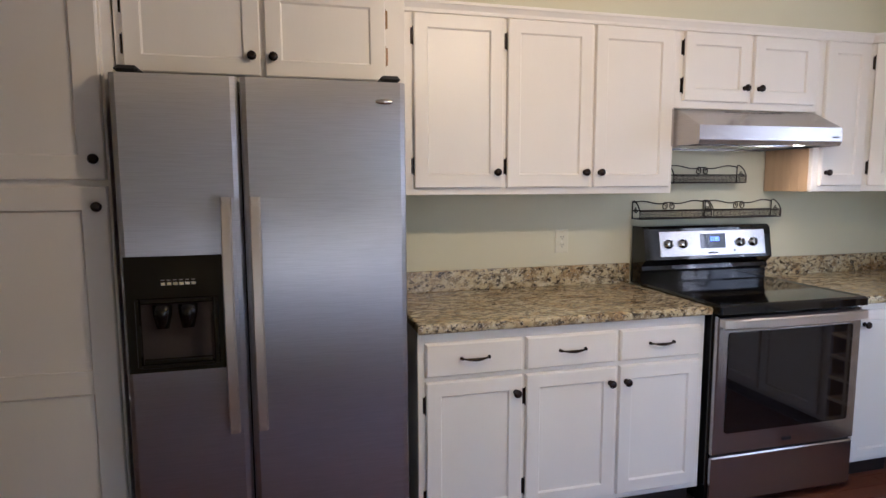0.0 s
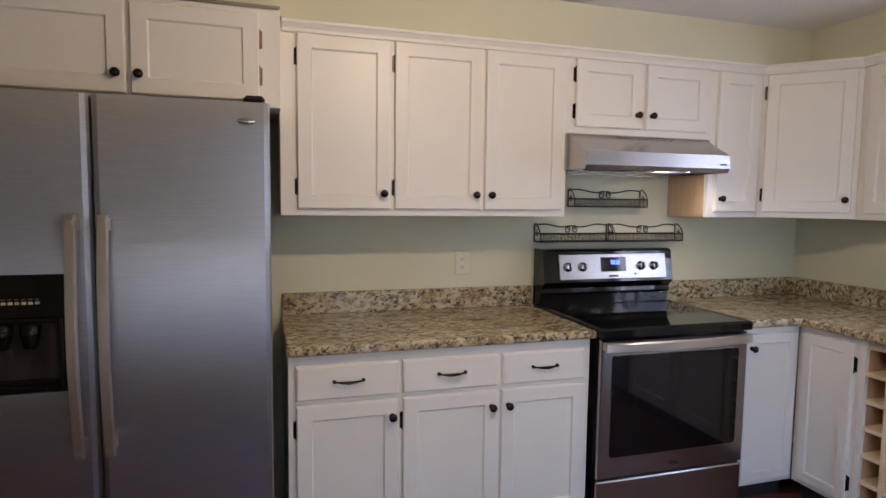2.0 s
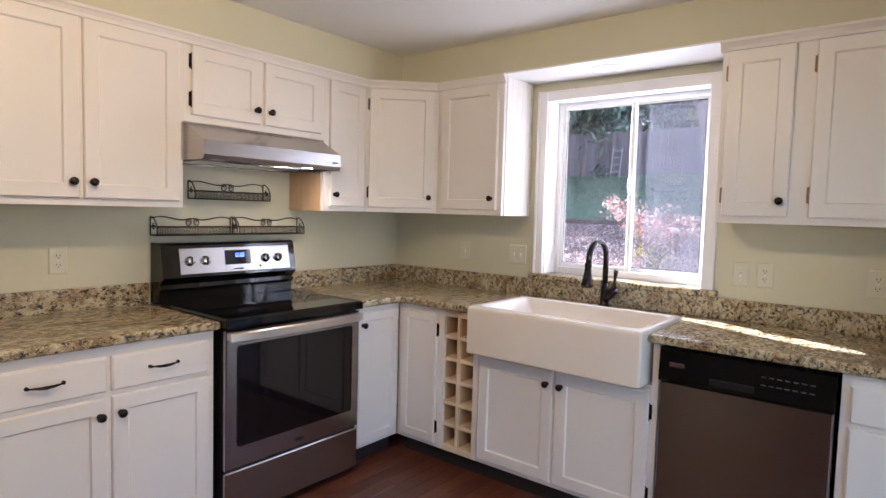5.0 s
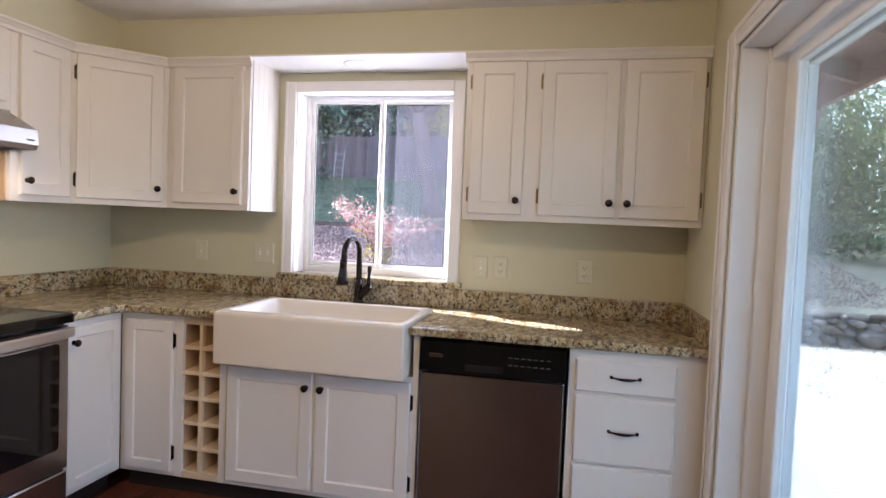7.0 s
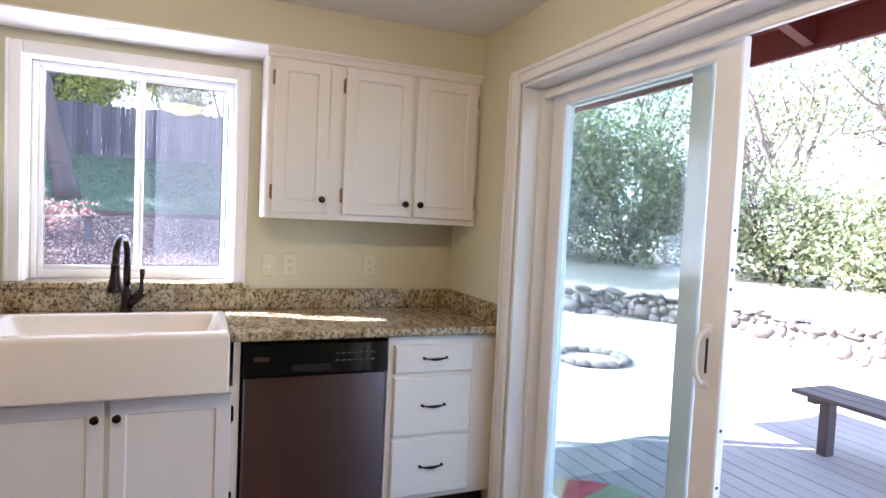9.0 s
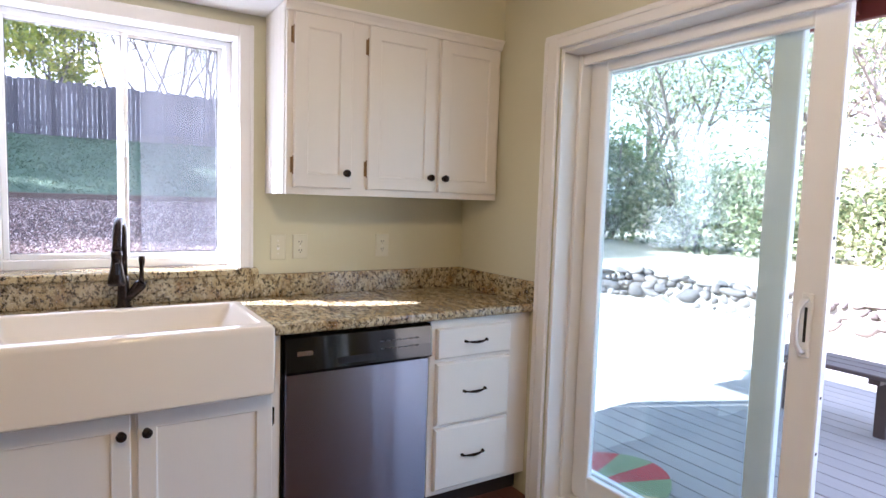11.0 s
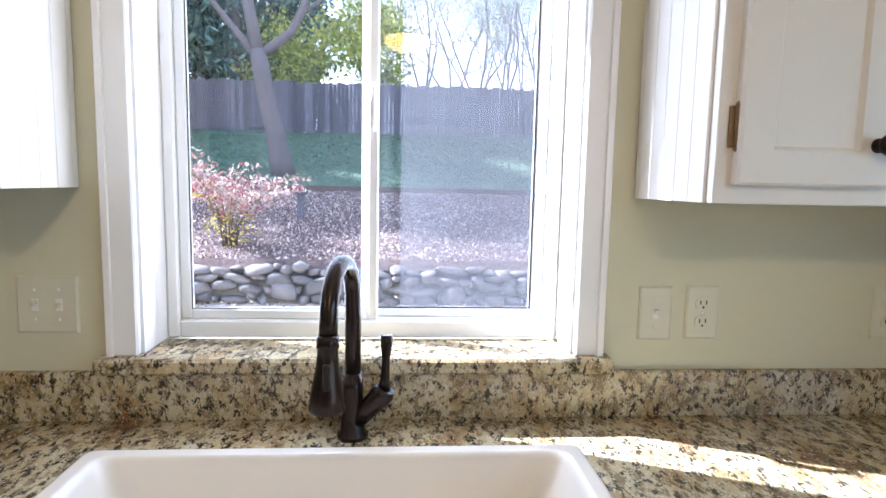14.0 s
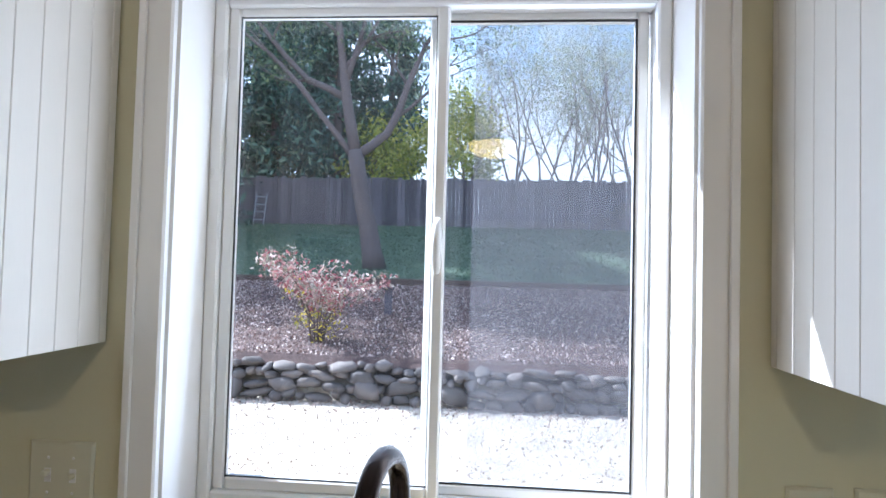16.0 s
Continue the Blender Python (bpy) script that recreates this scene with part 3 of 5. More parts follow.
PAINTED_HINGE = Shape().box(-0.009, 0.0, -0.003, 0, -0.03, 0.03, 0.001).tube([(0.001, -0.004, -0.03), (0.001, -0.004, 0.03)], 0.004, 8).mesh("painted_hinge")


def add_door(cab, x0, x1, z0, z1, y, knob, hinge="", spots=(0.07, 0.07), metal=BRONZE, stile=0.055, rail=None):
    """knob: (distance from an edge, 'l' or 'r', 't' or 'b'); hinge: 'l' or 'r' for bronze, capitals for painted over."""
    d = part("cabinet_door", panel_door(x1 - x0, z1 - z0, stile, rail=rail), CABINET, cab, place=pose(x0, y, z0))
    w, h = x1 - x0, z1 - z0
    if knob:
        kx = 0.028 if knob[0] == "l" else w - 0.028
        kz = 0.065 if knob[1] == "b" else h - 0.065
        part("knob", KNOB, BRONZE, d, "dark bronze round knob", pose(kx, -0.02, kz))
    if hinge:
        for z in (spots[0], h - spots[1]):
            flip = Matrix.Diagonal((-1, 1, 1, 1)) if hinge in "rR" else Matrix.Identity(4)
            at = pose(0 if hinge in "lL" else w, -0.001, z) @ flip
            part("hinge", HINGE[metal] if hinge.islower() else PAINTED_HINGE, metal if hinge.islower() else CABINET, d, "antique metal surface hinge" if hinge.islower() else "", at)
    return d


def add_drawer(cab, x0, x1, z0, z1, y):
    def ring(i, yy):
        return [(i, yy, i), (x1 - x0 - i, yy, i), (x1 - x0 - i, yy, z1 - z0 - i), (i, yy, z1 - z0 - i)]

    d = part("drawer_front", Shape().loft([ring(0, 0), ring(0, -0.013), ring(0.007, -0.02)], smooth=False), CABINET, cab, place=pose(x0, y, z0))
    part("pull_handle", PULL, BRONZE, d, "dark bronze arched pull", pose((x1 - x0) / 2, -0.02, (z1 - z0) / 2 + 0.002))
    return d


def upper(name, wall, u0, u1, z0, z1, label, out=0.305, left_boards=None, right_boards=None):
    cab = thing(name, wall, u0, z0, label, "cabinet", "upper kitchen cabinets")
    w, h = u1 - u0, z1 - z0
    part("body", Shape().box(0, w, -out + 0.02, -0.002, 0.004, h, 0.001), CABINET, cab)
    part("face_frame", Shape().box(-0.001, w + 0.001, -out, -out + 0.02, 0, h, 0.0015), CABINET, cab)
    for boards, x, way in ((left_boards, 0, -1), (right_boards, w, 1)):
        if boards:
            k, wide = 0, 0.052
            while k * wide < out - 0.04:
                a, b = out - 0.022 - k * wide, max(out - 0.022 - (k + 1) * wide, 0.004)
                part("side_board", Shape().box(x, x + way * 0.006, -a + 0.0004, -b - 0.0004, 0.0, h, 0.0012), boards, cab)
                k += 1
    return cab


def crown(wall, u0, u1, out, label="white painted crown strip along the cabinet tops"):
    prof = [(0, 2.118), (0.012, 2.122), (0.014, 2.135), (0.024, 2.15), (0.03, 2.155), (0.03, 2.166), (0, 2.166)]
    rings = [[(u, -out - a, z) for a, z in prof] for u in (u0, u1)]
    me = Shape().loft(rings, smooth=False).mesh("crown_trim")
    return solid("crown_trim", me, CABINET, label, "trim", kind="structure", place=wall)


UP0, UP1 = 1.385, 2.165
c = upper("wall_cabinet", STOVE, -3.029, -1.738, UP0, UP1, "white painted three-door wall cabinet beside the fridge", left_boards=None)
for a, b, k, h in ((-2.962, -2.579, "rb", "l"), (-2.558, -2.164, "rb", "l"), (-2.147, -1.762, "lb", "R")):
    add_door(c, a + 3.029, b + 3.029, 0.03, 0.732, -0.305, k, h, (0.09, 0.09))
c = upper("over_hood_cabinet", STOVE, -1.736, -0.93, 1.775, UP1, "short white two-door cabinet above the range hood")
for a, b, k, h in ((-1.7, -1.345, "rb", "l"), (-1.32, -0.962, "lb", "R")):
    add_door(c, a + 1.736, b + 1.736, 0.033, 0.342, -0.305, k, h, (0.07, 0.07))
c = upper("narrow_wall_cabinet", STOVE, -0.928, -0.612, UP0, UP1, "narrow white wall cabinet with bare wood side", left_boards=RAW_WOOD)
add_door(c, 0.036, 0.298, 0.03, 0.732, -0.305, "lb", "", (0.09, 0.09))
# Diagonal corner cabinet.
c = thing("corner_wall_cabinet", STOVE, -0.61, UP0, "white diagonal corner wall cabinet", "cabinet", "upper kitchen cabinets", 0.305, -45)
L = 0.305 * math.sqrt(2)
foot = [(0, 0), (L, 0), (L + 0.19, 0.19), (L / 2, L / 2 + 0.37), (-0.19, 0.19)]
part("body", Shape().loft([[(x, y, z) for x, y in foot] for z in (0.002, UP1 - UP0)], smooth=False), CABINET, c)
add_door(c, 0.022, L - 0.022, 0.03, 0.732, -0.001, "rb", "l", (0.09, 0.09))
c = upper("wall_cabinet", SINK, 0.612, 1.083, UP0, UP1, "white single-door wall cabinet beside the sink window", right_boards=CABINET)
add_door(c, 0.045, 0.442, 0.03, 0.732, -0.305, "rb", "L", (0.09, 0.09))
c = upper("wall_cabinet", SINK, 2.207, 3.272, UP0, UP1, "white three-door wall cabinet beside the patio door", left_boards=CABINET)
for a, b, k, h in ((2.233, 2.485, "rb", "l"), (2.56, 2.9, "rb", "l"), (2.922, 3.255, "lb", "r")):
    add_door(c, a - 2.207, b - 2.207, 0.03, 0.732, -0.305, k, h, (0.09, 0.09), ANTIQUE)
crown(STOVE, -3.02, -0.6, 0.305)
crown(STOVE @ pose(-0.61, -0.305, 0, 0, 0, -45), -0.008, L + 0.008, 0.0)
crown(SINK, 0.6, 1.095, 0.305)
crown(SINK, 2.197, 3.274, 0.305)

# Deep cabinet above the fridge and the tall pantry beside it.
c = upper("over_fridge_cabinet", STOVE, -4.012, -3.03, 1.79, 2.15, "white two-door cabinet above the fridge", out=0.48)
for a, b, k, h in ((-3.985, -3.548, "rb", "l"), (-3.532, -3.105, "lb", "r")):
    d = add_door(c, a + 4.012, b + 4.012, 0.022, 0.335, -0.48, k, h, (0.09, 0.09), BRONZE if h == "l" else ANTIQUE)
c = thing("pantry_cabinet", STOVE, -4.78, 0, "tall white painted pantry cabinet beside the fridge", "cabinet")
part("body", Shape().box(0, 0.76, -0.6, -0.002, 0.1, 2.15, 0.002), CABINET, c)
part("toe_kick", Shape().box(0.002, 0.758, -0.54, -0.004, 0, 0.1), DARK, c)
add_door(c, 0.03, 0.752, 1.45, 2.12, -0.6, "rb", "", stile=0.075)
d = add_door(c, 0.03, 0.752, 0.13, 1.43, -0.6, "rt", "", stile=0.075)
part("mid_rail", Shape().box(0.075, 0.647, -0.02, -0.012, 0.62, 0.7, 0.002), CABINET, d)

# Base cabinets.


def base(name, wall, u0, u1, label, top=0.876):
    cab = thing(name, wall, u0, 0, label, "cabinet", "base kitchen cabinets")
    w = u1 - u0
    part("body", Shape().box(0, w, -0.59, -0.004, 0.1, top, 0.001), CABINET, cab)
    part("face_frame", Shape().box(0, w, -0.61, -0.59, 0.1, top, 0.0015), CABINET, cab)
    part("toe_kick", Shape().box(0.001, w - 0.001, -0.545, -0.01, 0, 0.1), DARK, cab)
    return cab


c = base("base_cabinet", STOVE, -3.018, -1.762, "white base cabinet with three drawers and doors")
for a, b in ((-2.991, -2.602), (-2.587, -2.19), (-2.173, -1.793)):
    add_drawer(c, a + 3.018, b + 3.018, 0.705, 0.836, -0.61)
for a, b, k, h in ((-2.989, -2.602, "rt", "l"), (-2.585, -2.19, "rt", "l"), (-2.173, -1.79, "lt", "R")):
    add_door(c, a + 3.018, b + 3.018, 0.13, 0.685, -0.61, k, h, (0.09, 0.09))
c = base("base_cabinet", STOVE, -0.957, -0.612, "narrow white base cabinet beside the range")
add_door(c, 0.015, 0.318, 0.125, 0.845, -0.61, "lt", "", stile=0.045)
c = base("corner_base_cabinet", SINK, 0.612, 0.918, "white corner base cabinet beside the wine rack")
add_door(c, 0.035, 0.288, 0.125, 0.845, -0.61, "", "r", (0.09, 0.09), stile=0.045)

# Wine rack, two cells wide and six high.
c = thing("wine_rack", SINK, 0.919, 0, "built-in wooden wine rack with twelve square cells", "wine rack")
w = 0.26
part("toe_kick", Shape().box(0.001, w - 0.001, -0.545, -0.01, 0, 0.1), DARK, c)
part("back", Shape().box(0.0, w, -0.06, -0.04, 0.1, 0.876), RAW_WOOD, c)
cells = [0.125 + k * 0.1205 for k in range(7)]
for x0, x1 in ((0, 0.03), (0.116, 0.134), (0.225, w)):
    part("upright", Shape().box(x0, x1, -0.612, -0.06, 0.1, 0.876, 0.0015), CABINET if x0 != 0.116 else RAW_FRONT, c)
for k, z in enumerate(cells):
    for x0, x1 in ((0.03, 0.116), (0.134, 0.225)):
        part("shelf", Shape().box(x0, x1, -0.611, -0.06, z - 0.009 if k else 0.1, z + 0.009 if k < 6 else 0.876, 0.0015), RAW_FRONT, c)
for x0, x1 in ((0.03, 0.032), (0.114, 0.116), (0.134, 0.136), (0.223, 0.225)):
    part("cell_lining", Shape().box(x0, x1, -0.595, -0.06, 0.11, 0.87), RAW_WOOD, c)

c = base("sink_base_cabinet", SINK, 1.18, 2.1, "white two-door sink base cabinet", 0.69)
part("stile", Shape().box(0.893, 0.92, -0.612, -0.1, 0.69, 0.876, 0.001), CABINET, c)
for a, b, k, h in ((1.192, 1.614, "rt", "L"), (1.632, 2.068, "lt", "r")):
    add_door(c, a - 1.18, b - 1.18, 0.125, 0.666, -0.61, k, h, (0.09, 0.09))
c = base("drawer_base_cabinet", SINK, 2.732, 3.272, "white base cabinet with three drawers")
for z0, z1 in ((0.704, 0.836), (0.413, 0.686), (0.125, 0.4)):
    add_drawer(c, 0.028, 0.418, z0, z1, -0.61)

# ---- worktops ----


def slab(points, z0, z1, bevel):
    bm = bmesh.new()
    f = bm.faces.new([bm.verts.new((x, y, z0)) for x, y in points])
    up = bmesh.ops.extrude_face_region(bm, geom=[f])
    bmesh.ops.translate(bm, vec=(0, 0, z1 - z0), verts=[v for v in up["geom"] if isinstance(v, bmesh.types.BMVert)])
    edges = [e for e in bm.edges if abs(e.verts[0].co.z - e.verts[1].co.z) < 1e-6]
    bmesh.ops.bevel(bm, geom=edges, offset=bevel, segments=3, affect="EDGES", profile=0.5)
    bmesh.ops.recalc_face_normals(bm, faces=bm.faces)
    me = bpy.data.meshes.new("worktop")
    bm.to_mesh(me)
    bm.free()
    return me


TOP = 0.915
solid("worktop", slab([(-3.024, -0.001), (-3.024, -0.648), (-1.755, -0.648), (-1.755, -0.001)], 0.877, TOP, 0.012), GRANITE, "polished speckled tan granite worktop beside the fridge", "worktop")
arc = [(-0.708 + 0.06 * math.cos(a), -0.708 + 0.06 * math.sin(a)) for a in (radians(90 - 15 * k) for k in range(7))]
pts = [(-0.963, -0.001), (-0.963, -0.648)] + arc + [(-0.648, -1.163), (-0.168, -1.163), (-0.168, -2.057), (-0.648, -2.057), (-0.648, -3.273), (-0.001, -3.273), (-0.001, -0.001)]
solid("worktop", slab(pts, 0.877, TOP, 0.012), GRANITE, "polished speckled granite worktop around the sink", "worktop")


def splash(x0, x1, y0, y1, z1=1.017):
    solid("backsplash", Shape().box(x0, x1, y0, y1, TOP, z1, 0.003), GRANITE, "low speckled granite backsplash on the worktop", "backsplash", kind="structure")


splash(-3.02, -1.758, -0.021, -0.001)
splash(-0.962, -0.022, -0.021, -0.001)
splash(-0.021, -0.001, -3.272, -0.001)
splash(-0.645, -0.022, -3.273, -3.253)
solid("window_sill", Shape().box(-0.045, 0.12, -2.165, -1.115, 1.0175, 1.0505, 0.006), GRANITE, "speckled granite window sill above the backsplash", "sill", kind="structure")

# ---- appliances ----


def fridge():
    f = thing("refrigerator", STOVE, -3.985, 0, "stainless steel side-by-side refrigerator with black dispenser", "refrigerator")
    w, out, split = 0.913, 0.71, 0.372
    part("case", Shape().box(0.012, w - 0.012, -0.635, -0.03, 0.02, 1.735, 0.006), BLACK_PLASTIC, f, "black refrigerator case")
    part("kick_grille", Shape().box(0.02, w - 0.02, -0.66, -0.635, 0.02, 0.1, 0.004), BLACK_PLASTIC, f)

    def leaf(x0, x1):
        prof = [(x0, -0.642), (x0, -0.69), (x0 + 0.006, -0.703), (x0 + 0.02, -out), (x1 - 0.02, -out), (x1 - 0.006, -0.703), (x1, -0.69), (x1, -0.642)]
        return Shape().loft([[(x, y, z) for x, y in prof] for z in (0.105, 1.772)], smooth=False)

    part("freezer_door", leaf(0, split - 0.004), STEEL_DOOR, f)
    part("fridge_door", leaf(split + 0.004, w), STEEL_DOOR, f)
    for x in (0.05, w - 0.05):
        part("hinge_cover", Shape().box(x - 0.035, x + 0.035, -0.7, -0.58, 1.774, 1.797, 0.012), BLACK_PLASTIC, f)
    for x, lean in ((split - 0.045, 0), (split + 0.042, 0)):
        s = Shape()
        prof = []
        for z in [0.63 + 0.765 * k / 24 for k in range(25)]:
            bow = 0.052 + 0.034 * math.sin(math.pi * (z - 0.63) / 0.765)
            prof.append([(x - 0.017, -out - bow, z), (x - 0.012, -out - bow - 0.014, z), (x + 0.012, -out - bow - 0.014, z), (x + 0.017, -out - bow, z)])
        s.loft(prof, smooth=False)
        for z in (0.66, 1.365):
            s.box(x - 0.012, x + 0.012, -out - 0.07, -out + 0.002, z - 0.02, z + 0.02, 0.003)
        part("door_handle", s, SATIN, f, "long curved satin metal handle")
    d = part("dispenser", Shape().box(0.012, 0.314, -out - 0.004, -out - 0.0005, 0.835, 1.21, 0.003), BLACK_GLOSS, f, "black water and ice dispenser")
    s = Shape()
    s.box(0.04, 0.055, -out - 0.016, -out - 0.004, 0.855, 1.075, 0.003).box(0.27, 0.285, -out - 0.016, -out - 0.004, 0.855, 1.075, 0.003)
    s.box(0.055, 0.27, -out - 0.016, -out - 0.004, 1.06, 1.075, 0.003).box(0.055, 0.27, -out - 0.03, -out - 0.004, 0.855, 0.868, 0.003)
    part("dispenser_frame", s, BLACK_GLOSS, d)
    part("dispenser_recess", Shape().box(0.056, 0.269, -out - 0.0055, -out - 0.0042, 0.869, 1.059), DARK, d)
    for x in (0.12, 0.195):
        part("dispenser_paddle", Shape().lathe([(0.03, 0), (0.028, 0.03), (0.018, 0.075)], (x, -out - 0.006, 1.055), (0, -0.15, -1), 12), BLACK_GLOSS, d)
    part("drip_tray", Shape().box(0.06, 0.265, -out - 0.026, -out - 0.005, 0.868, 0.882, 0.002), BLACK_GLOSS, d)
    for k in range(6):
        part("dispenser_button", Shape().box(0.118 + k * 0.018, 0.131 + k * 0.018, -out - 0.0055, -out - 0.004, 1.117, 1.126, 0.0005), PLATE, d)
        part("button_caption", Shape().box(0.118 + k * 0.018, 0.129 + k * 0.018, -out - 0.005, -out - 0.004, 1.132, 1.135), STEEL, d)
    s = Shape().lathe([(0.031, 0), (0.031, 0.002), (0.026, 0.005), (0, 0.0055)], (0, 0, 0), (0, -1, 0), 24)
    part("badge", s, CHROME, f, "oval metal badge", pose(w - 0.075, -out, 1.708) @ Matrix.Diagonal((1, 1, 0.32, 1)))


fridge()


def cooker():
    r = thing("range", STOVE, -1.75, 0, "stainless electric range with black glass cooktop", "range")
    w = 0.782
    part("body", Shape().box(0.004, w - 0.004, -0.64, -0.03, 0.02, 0.885, 0.004), BLACK_GLOSS, r)
    cook = part("cooktop", Shape().loft([rounded(0, w, -0.69, -0.1, 0.012, z) for z in (0.886, 0.918)] + [rounded(0.008, w - 0.008, -0.682, -0.108, 0.012, 0.926)] + [rounded(0.03, w - 0.03, -0.66, -0.13, 0.01, 0.922)], smooth=False), BLACK_GLOSS, r, "black glass cooktop")
    prof = [(-0.02, 0.92), (-0.105, 0.92), (-0.105, 0.975), (-0.118, 0.99), (-0.112, 1.01), (-0.145, 1.045), (-0.118, 1.2), (-0.1, 1.212), (-0.02, 1.212)]
    g = part("backguard", Shape().loft([[(x, y, z) for y, z in prof] for x in (0.0, w - 0.02)], smooth=False), BLACK_GLOSS, r)
    tilt = math.degrees(math.atan2(0.027, 0.155))
    face = pose(0, -0.1445, 1.046, -tilt)
    s = Shape().box(0.085, w - 0.06, -0.004, 0.0, 0.012, 0.142, 0.004)
    p = part("control_panel", s, STEEL, g, "brushed steel control panel", face)
    for x in (0.135, 0.218, 0.565, 0.645):
        k = part("control_knob", Shape().lathe([(0.024, 0), (0.024, 0.004), (0.019, 0.006), (0.018, 0.02), (0.016, 0.022), (0, 0.022)], (x, -0.004, 0.077), (0, -1, 0), 20), CHROME, p)
        part("knob_grip", Shape().box(x - 0.004, x + 0.004, -0.033, -0.02, 0.06, 0.094, 0.002), BLACK_PLASTIC, k)
    disp = part("display", Shape().box(0.325, 0.475, -0.006, -0.004, 0.05, 0.125, 0.0015), OVEN_GLASS, p, "dark display with blue digits")
    for x in (0.385, 0.398, 0.413, 0.426):
        s = Shape()
        for a, b, z0, z1 in ((0, 0.009, 0.0, 0.002), (0, 0.009, 0.0185, 0.0205), (0, 0.002, 0, 0.0205), (0.007, 0.009, 0, 0.0205)):
            s.box(x + a, x + b, -0.0072, -0.006, 0.088 + z0, 0.088 + z1)
        part("digit", s, DIGITS, disp)
    part("maker_badge", Shape().box(0.37, 0.425, -0.0048, -0.004, 0.022, 0.03, 0.0003), BLACK_PLASTIC, p)
    part("indicator_light", Shape().lathe([(0.006, 0), (0.005, 0.003), (0, 0.003)], (0.53, -0.004, 0.035), (0, -1, 0), 10), BLACK_GLOSS, p)
    # oven door, a frame round its dark window
    y0, y1, a, b, z0, z1 = -0.642, -0.668, 0.012, w - 0.008, 0.262, 0.872

    def ring(i, y, j=None, top=None):
        j, top = i if j is None else j, i if top is None else top
        return [(a + i, y, z0 + j), (b - i, y, z0 + j), (b - i, y, z1 - top), (a + i, y, z1 - top)]

    d = part("oven_door", Shape().loft([ring(0, y0), ring(0, y1 + 0.006), ring(0.006, y1), ring(0.055, y1, 0.1, 0.075), ring(0.06, y1 + 0.004, 0.105, 0.08)], smooth=False, cap_last=False), STEEL, r, "stainless oven door")
    part("oven_window", Shape().loft([rounded(a + 0.052, b - 0.052, z0 + 0.095, z1 - 0.07, 0.015, 0), rounded(a + 0.052, b - 0.052, z0 + 0.095, z1 - 0.07, 0.015, 0.003)], smooth=False), OVEN_GLASS, d, "dark reflective oven window", pose(0, y1 - 0.001, 0, 90))
    s = Shape()
    rings = []
    for k in range(21):
        t = k / 20
        x, bow = a + 0.005 + (b - a - 0.01) * t, 0.02 + 0.028 * math.sin(math.pi * t) ** 0.6
        rings.append([(x, y1 - bow, 0.824), (x, y1 - bow - 0.012, 0.83), (x, y1 - bow - 0.012, 0.862), (x, y1 - bow, 0.868)])
    s.loft(rings, smooth=False)
    for x in (a + 0.012, b - 0.012):
        s.box(x - 0.01, x + 0.01, y1 - 0.03, y1, 0.832, 0.864, 0.003)
    part("oven_handle", s, SATIN, d, "bowed brushed metal handle")
    part("door_badge", Shape().box(0.37, 0.42, y1 - 0.0015, y1, 0.292, 0.308, 0.0005), BLACK_PLASTIC, d)
    part("storage_drawer", Shape().box(0.012, w - 0.008, -0.665, -0.64, 0.04, 0.25, 0.006), STEEL, r)
    part("drawer_gap", Shape().box(0.02, w - 0.02, -0.655, -0.64, 0.25, 0.262), BLACK_PLASTIC, r)


cooker()


def hood():
    h = thing("range_hood", STOVE, -1.745, 1.6, "brushed stainless under-cabinet range hood, lamp lit", "range hood")
    w = 0.77
    prof = [(-0.004, 0.0), (-0.004, 0.172), (-0.3, 0.172), (-0.345, 0.165), (-0.5, 0.082), (-0.502, 0.02), (-0.49, 0.0)]
    s = Shape()
    for i in range(len(prof)):
        (ya, za), (yb, zb) = prof[i], prof[(i + 1) % len(prof)]
        if i == len(prof) - 1:
            continue
        inset0, inset1 = (0.0, 0.0)
        s.put([(inset0, ya, za), (w, ya, za), (w, yb, zb), (inset1, yb, zb)], [(0, 1, 2, 3)])
    for x in (0, w):
        s.put([(x, y, z) for y, z in prof], [tuple(range(len(prof)))])
    s.put([(0, y, 0.012) for y in (-0.004, -0.495)] + [(w, y, 0.012) for y in (-0.495, -0.004)], [(0, 1, 2, 3)])
    part("shell", s, STEEL, h)
    for k in range(9):
        x = 0.24 + k * 0.036
        part("vent_slot", Shape().box(x, x + 0.026, -0.0012, 0, 0, 0.006, 0.0004), BLACK_PLASTIC, h, place=pose(0, -0.365, 0.1545, -62))
    part("filter", Shape().box(0.1, w - 0.1, -0.3, -0.06, 0.004, 0.012, 0.002), CHROME, h)
    part("control_strip", Shape().box(0.3, 0.46, -0.47, -0.36, 0.003, 0.012, 0.002), BLACK_PLASTIC, h)
    for x in (0.12, 0.625):
        part("lamp_lens", Shape().lathe([(0.035, 0), (0.033, 0.006), (0, 0.007)], (x, -0.42, 0.012), (0, 0, -1), 16), BULB if x > 0.5 else VINYL, h, "lit round lamp lens" if x > 0.5 else "")
    part("maker_badge", Shape().box(w - 0.055, w - 0.02, -0.5035, -0.5015, 0.035, 0.042), BLACK_PLASTIC, h)


hood()


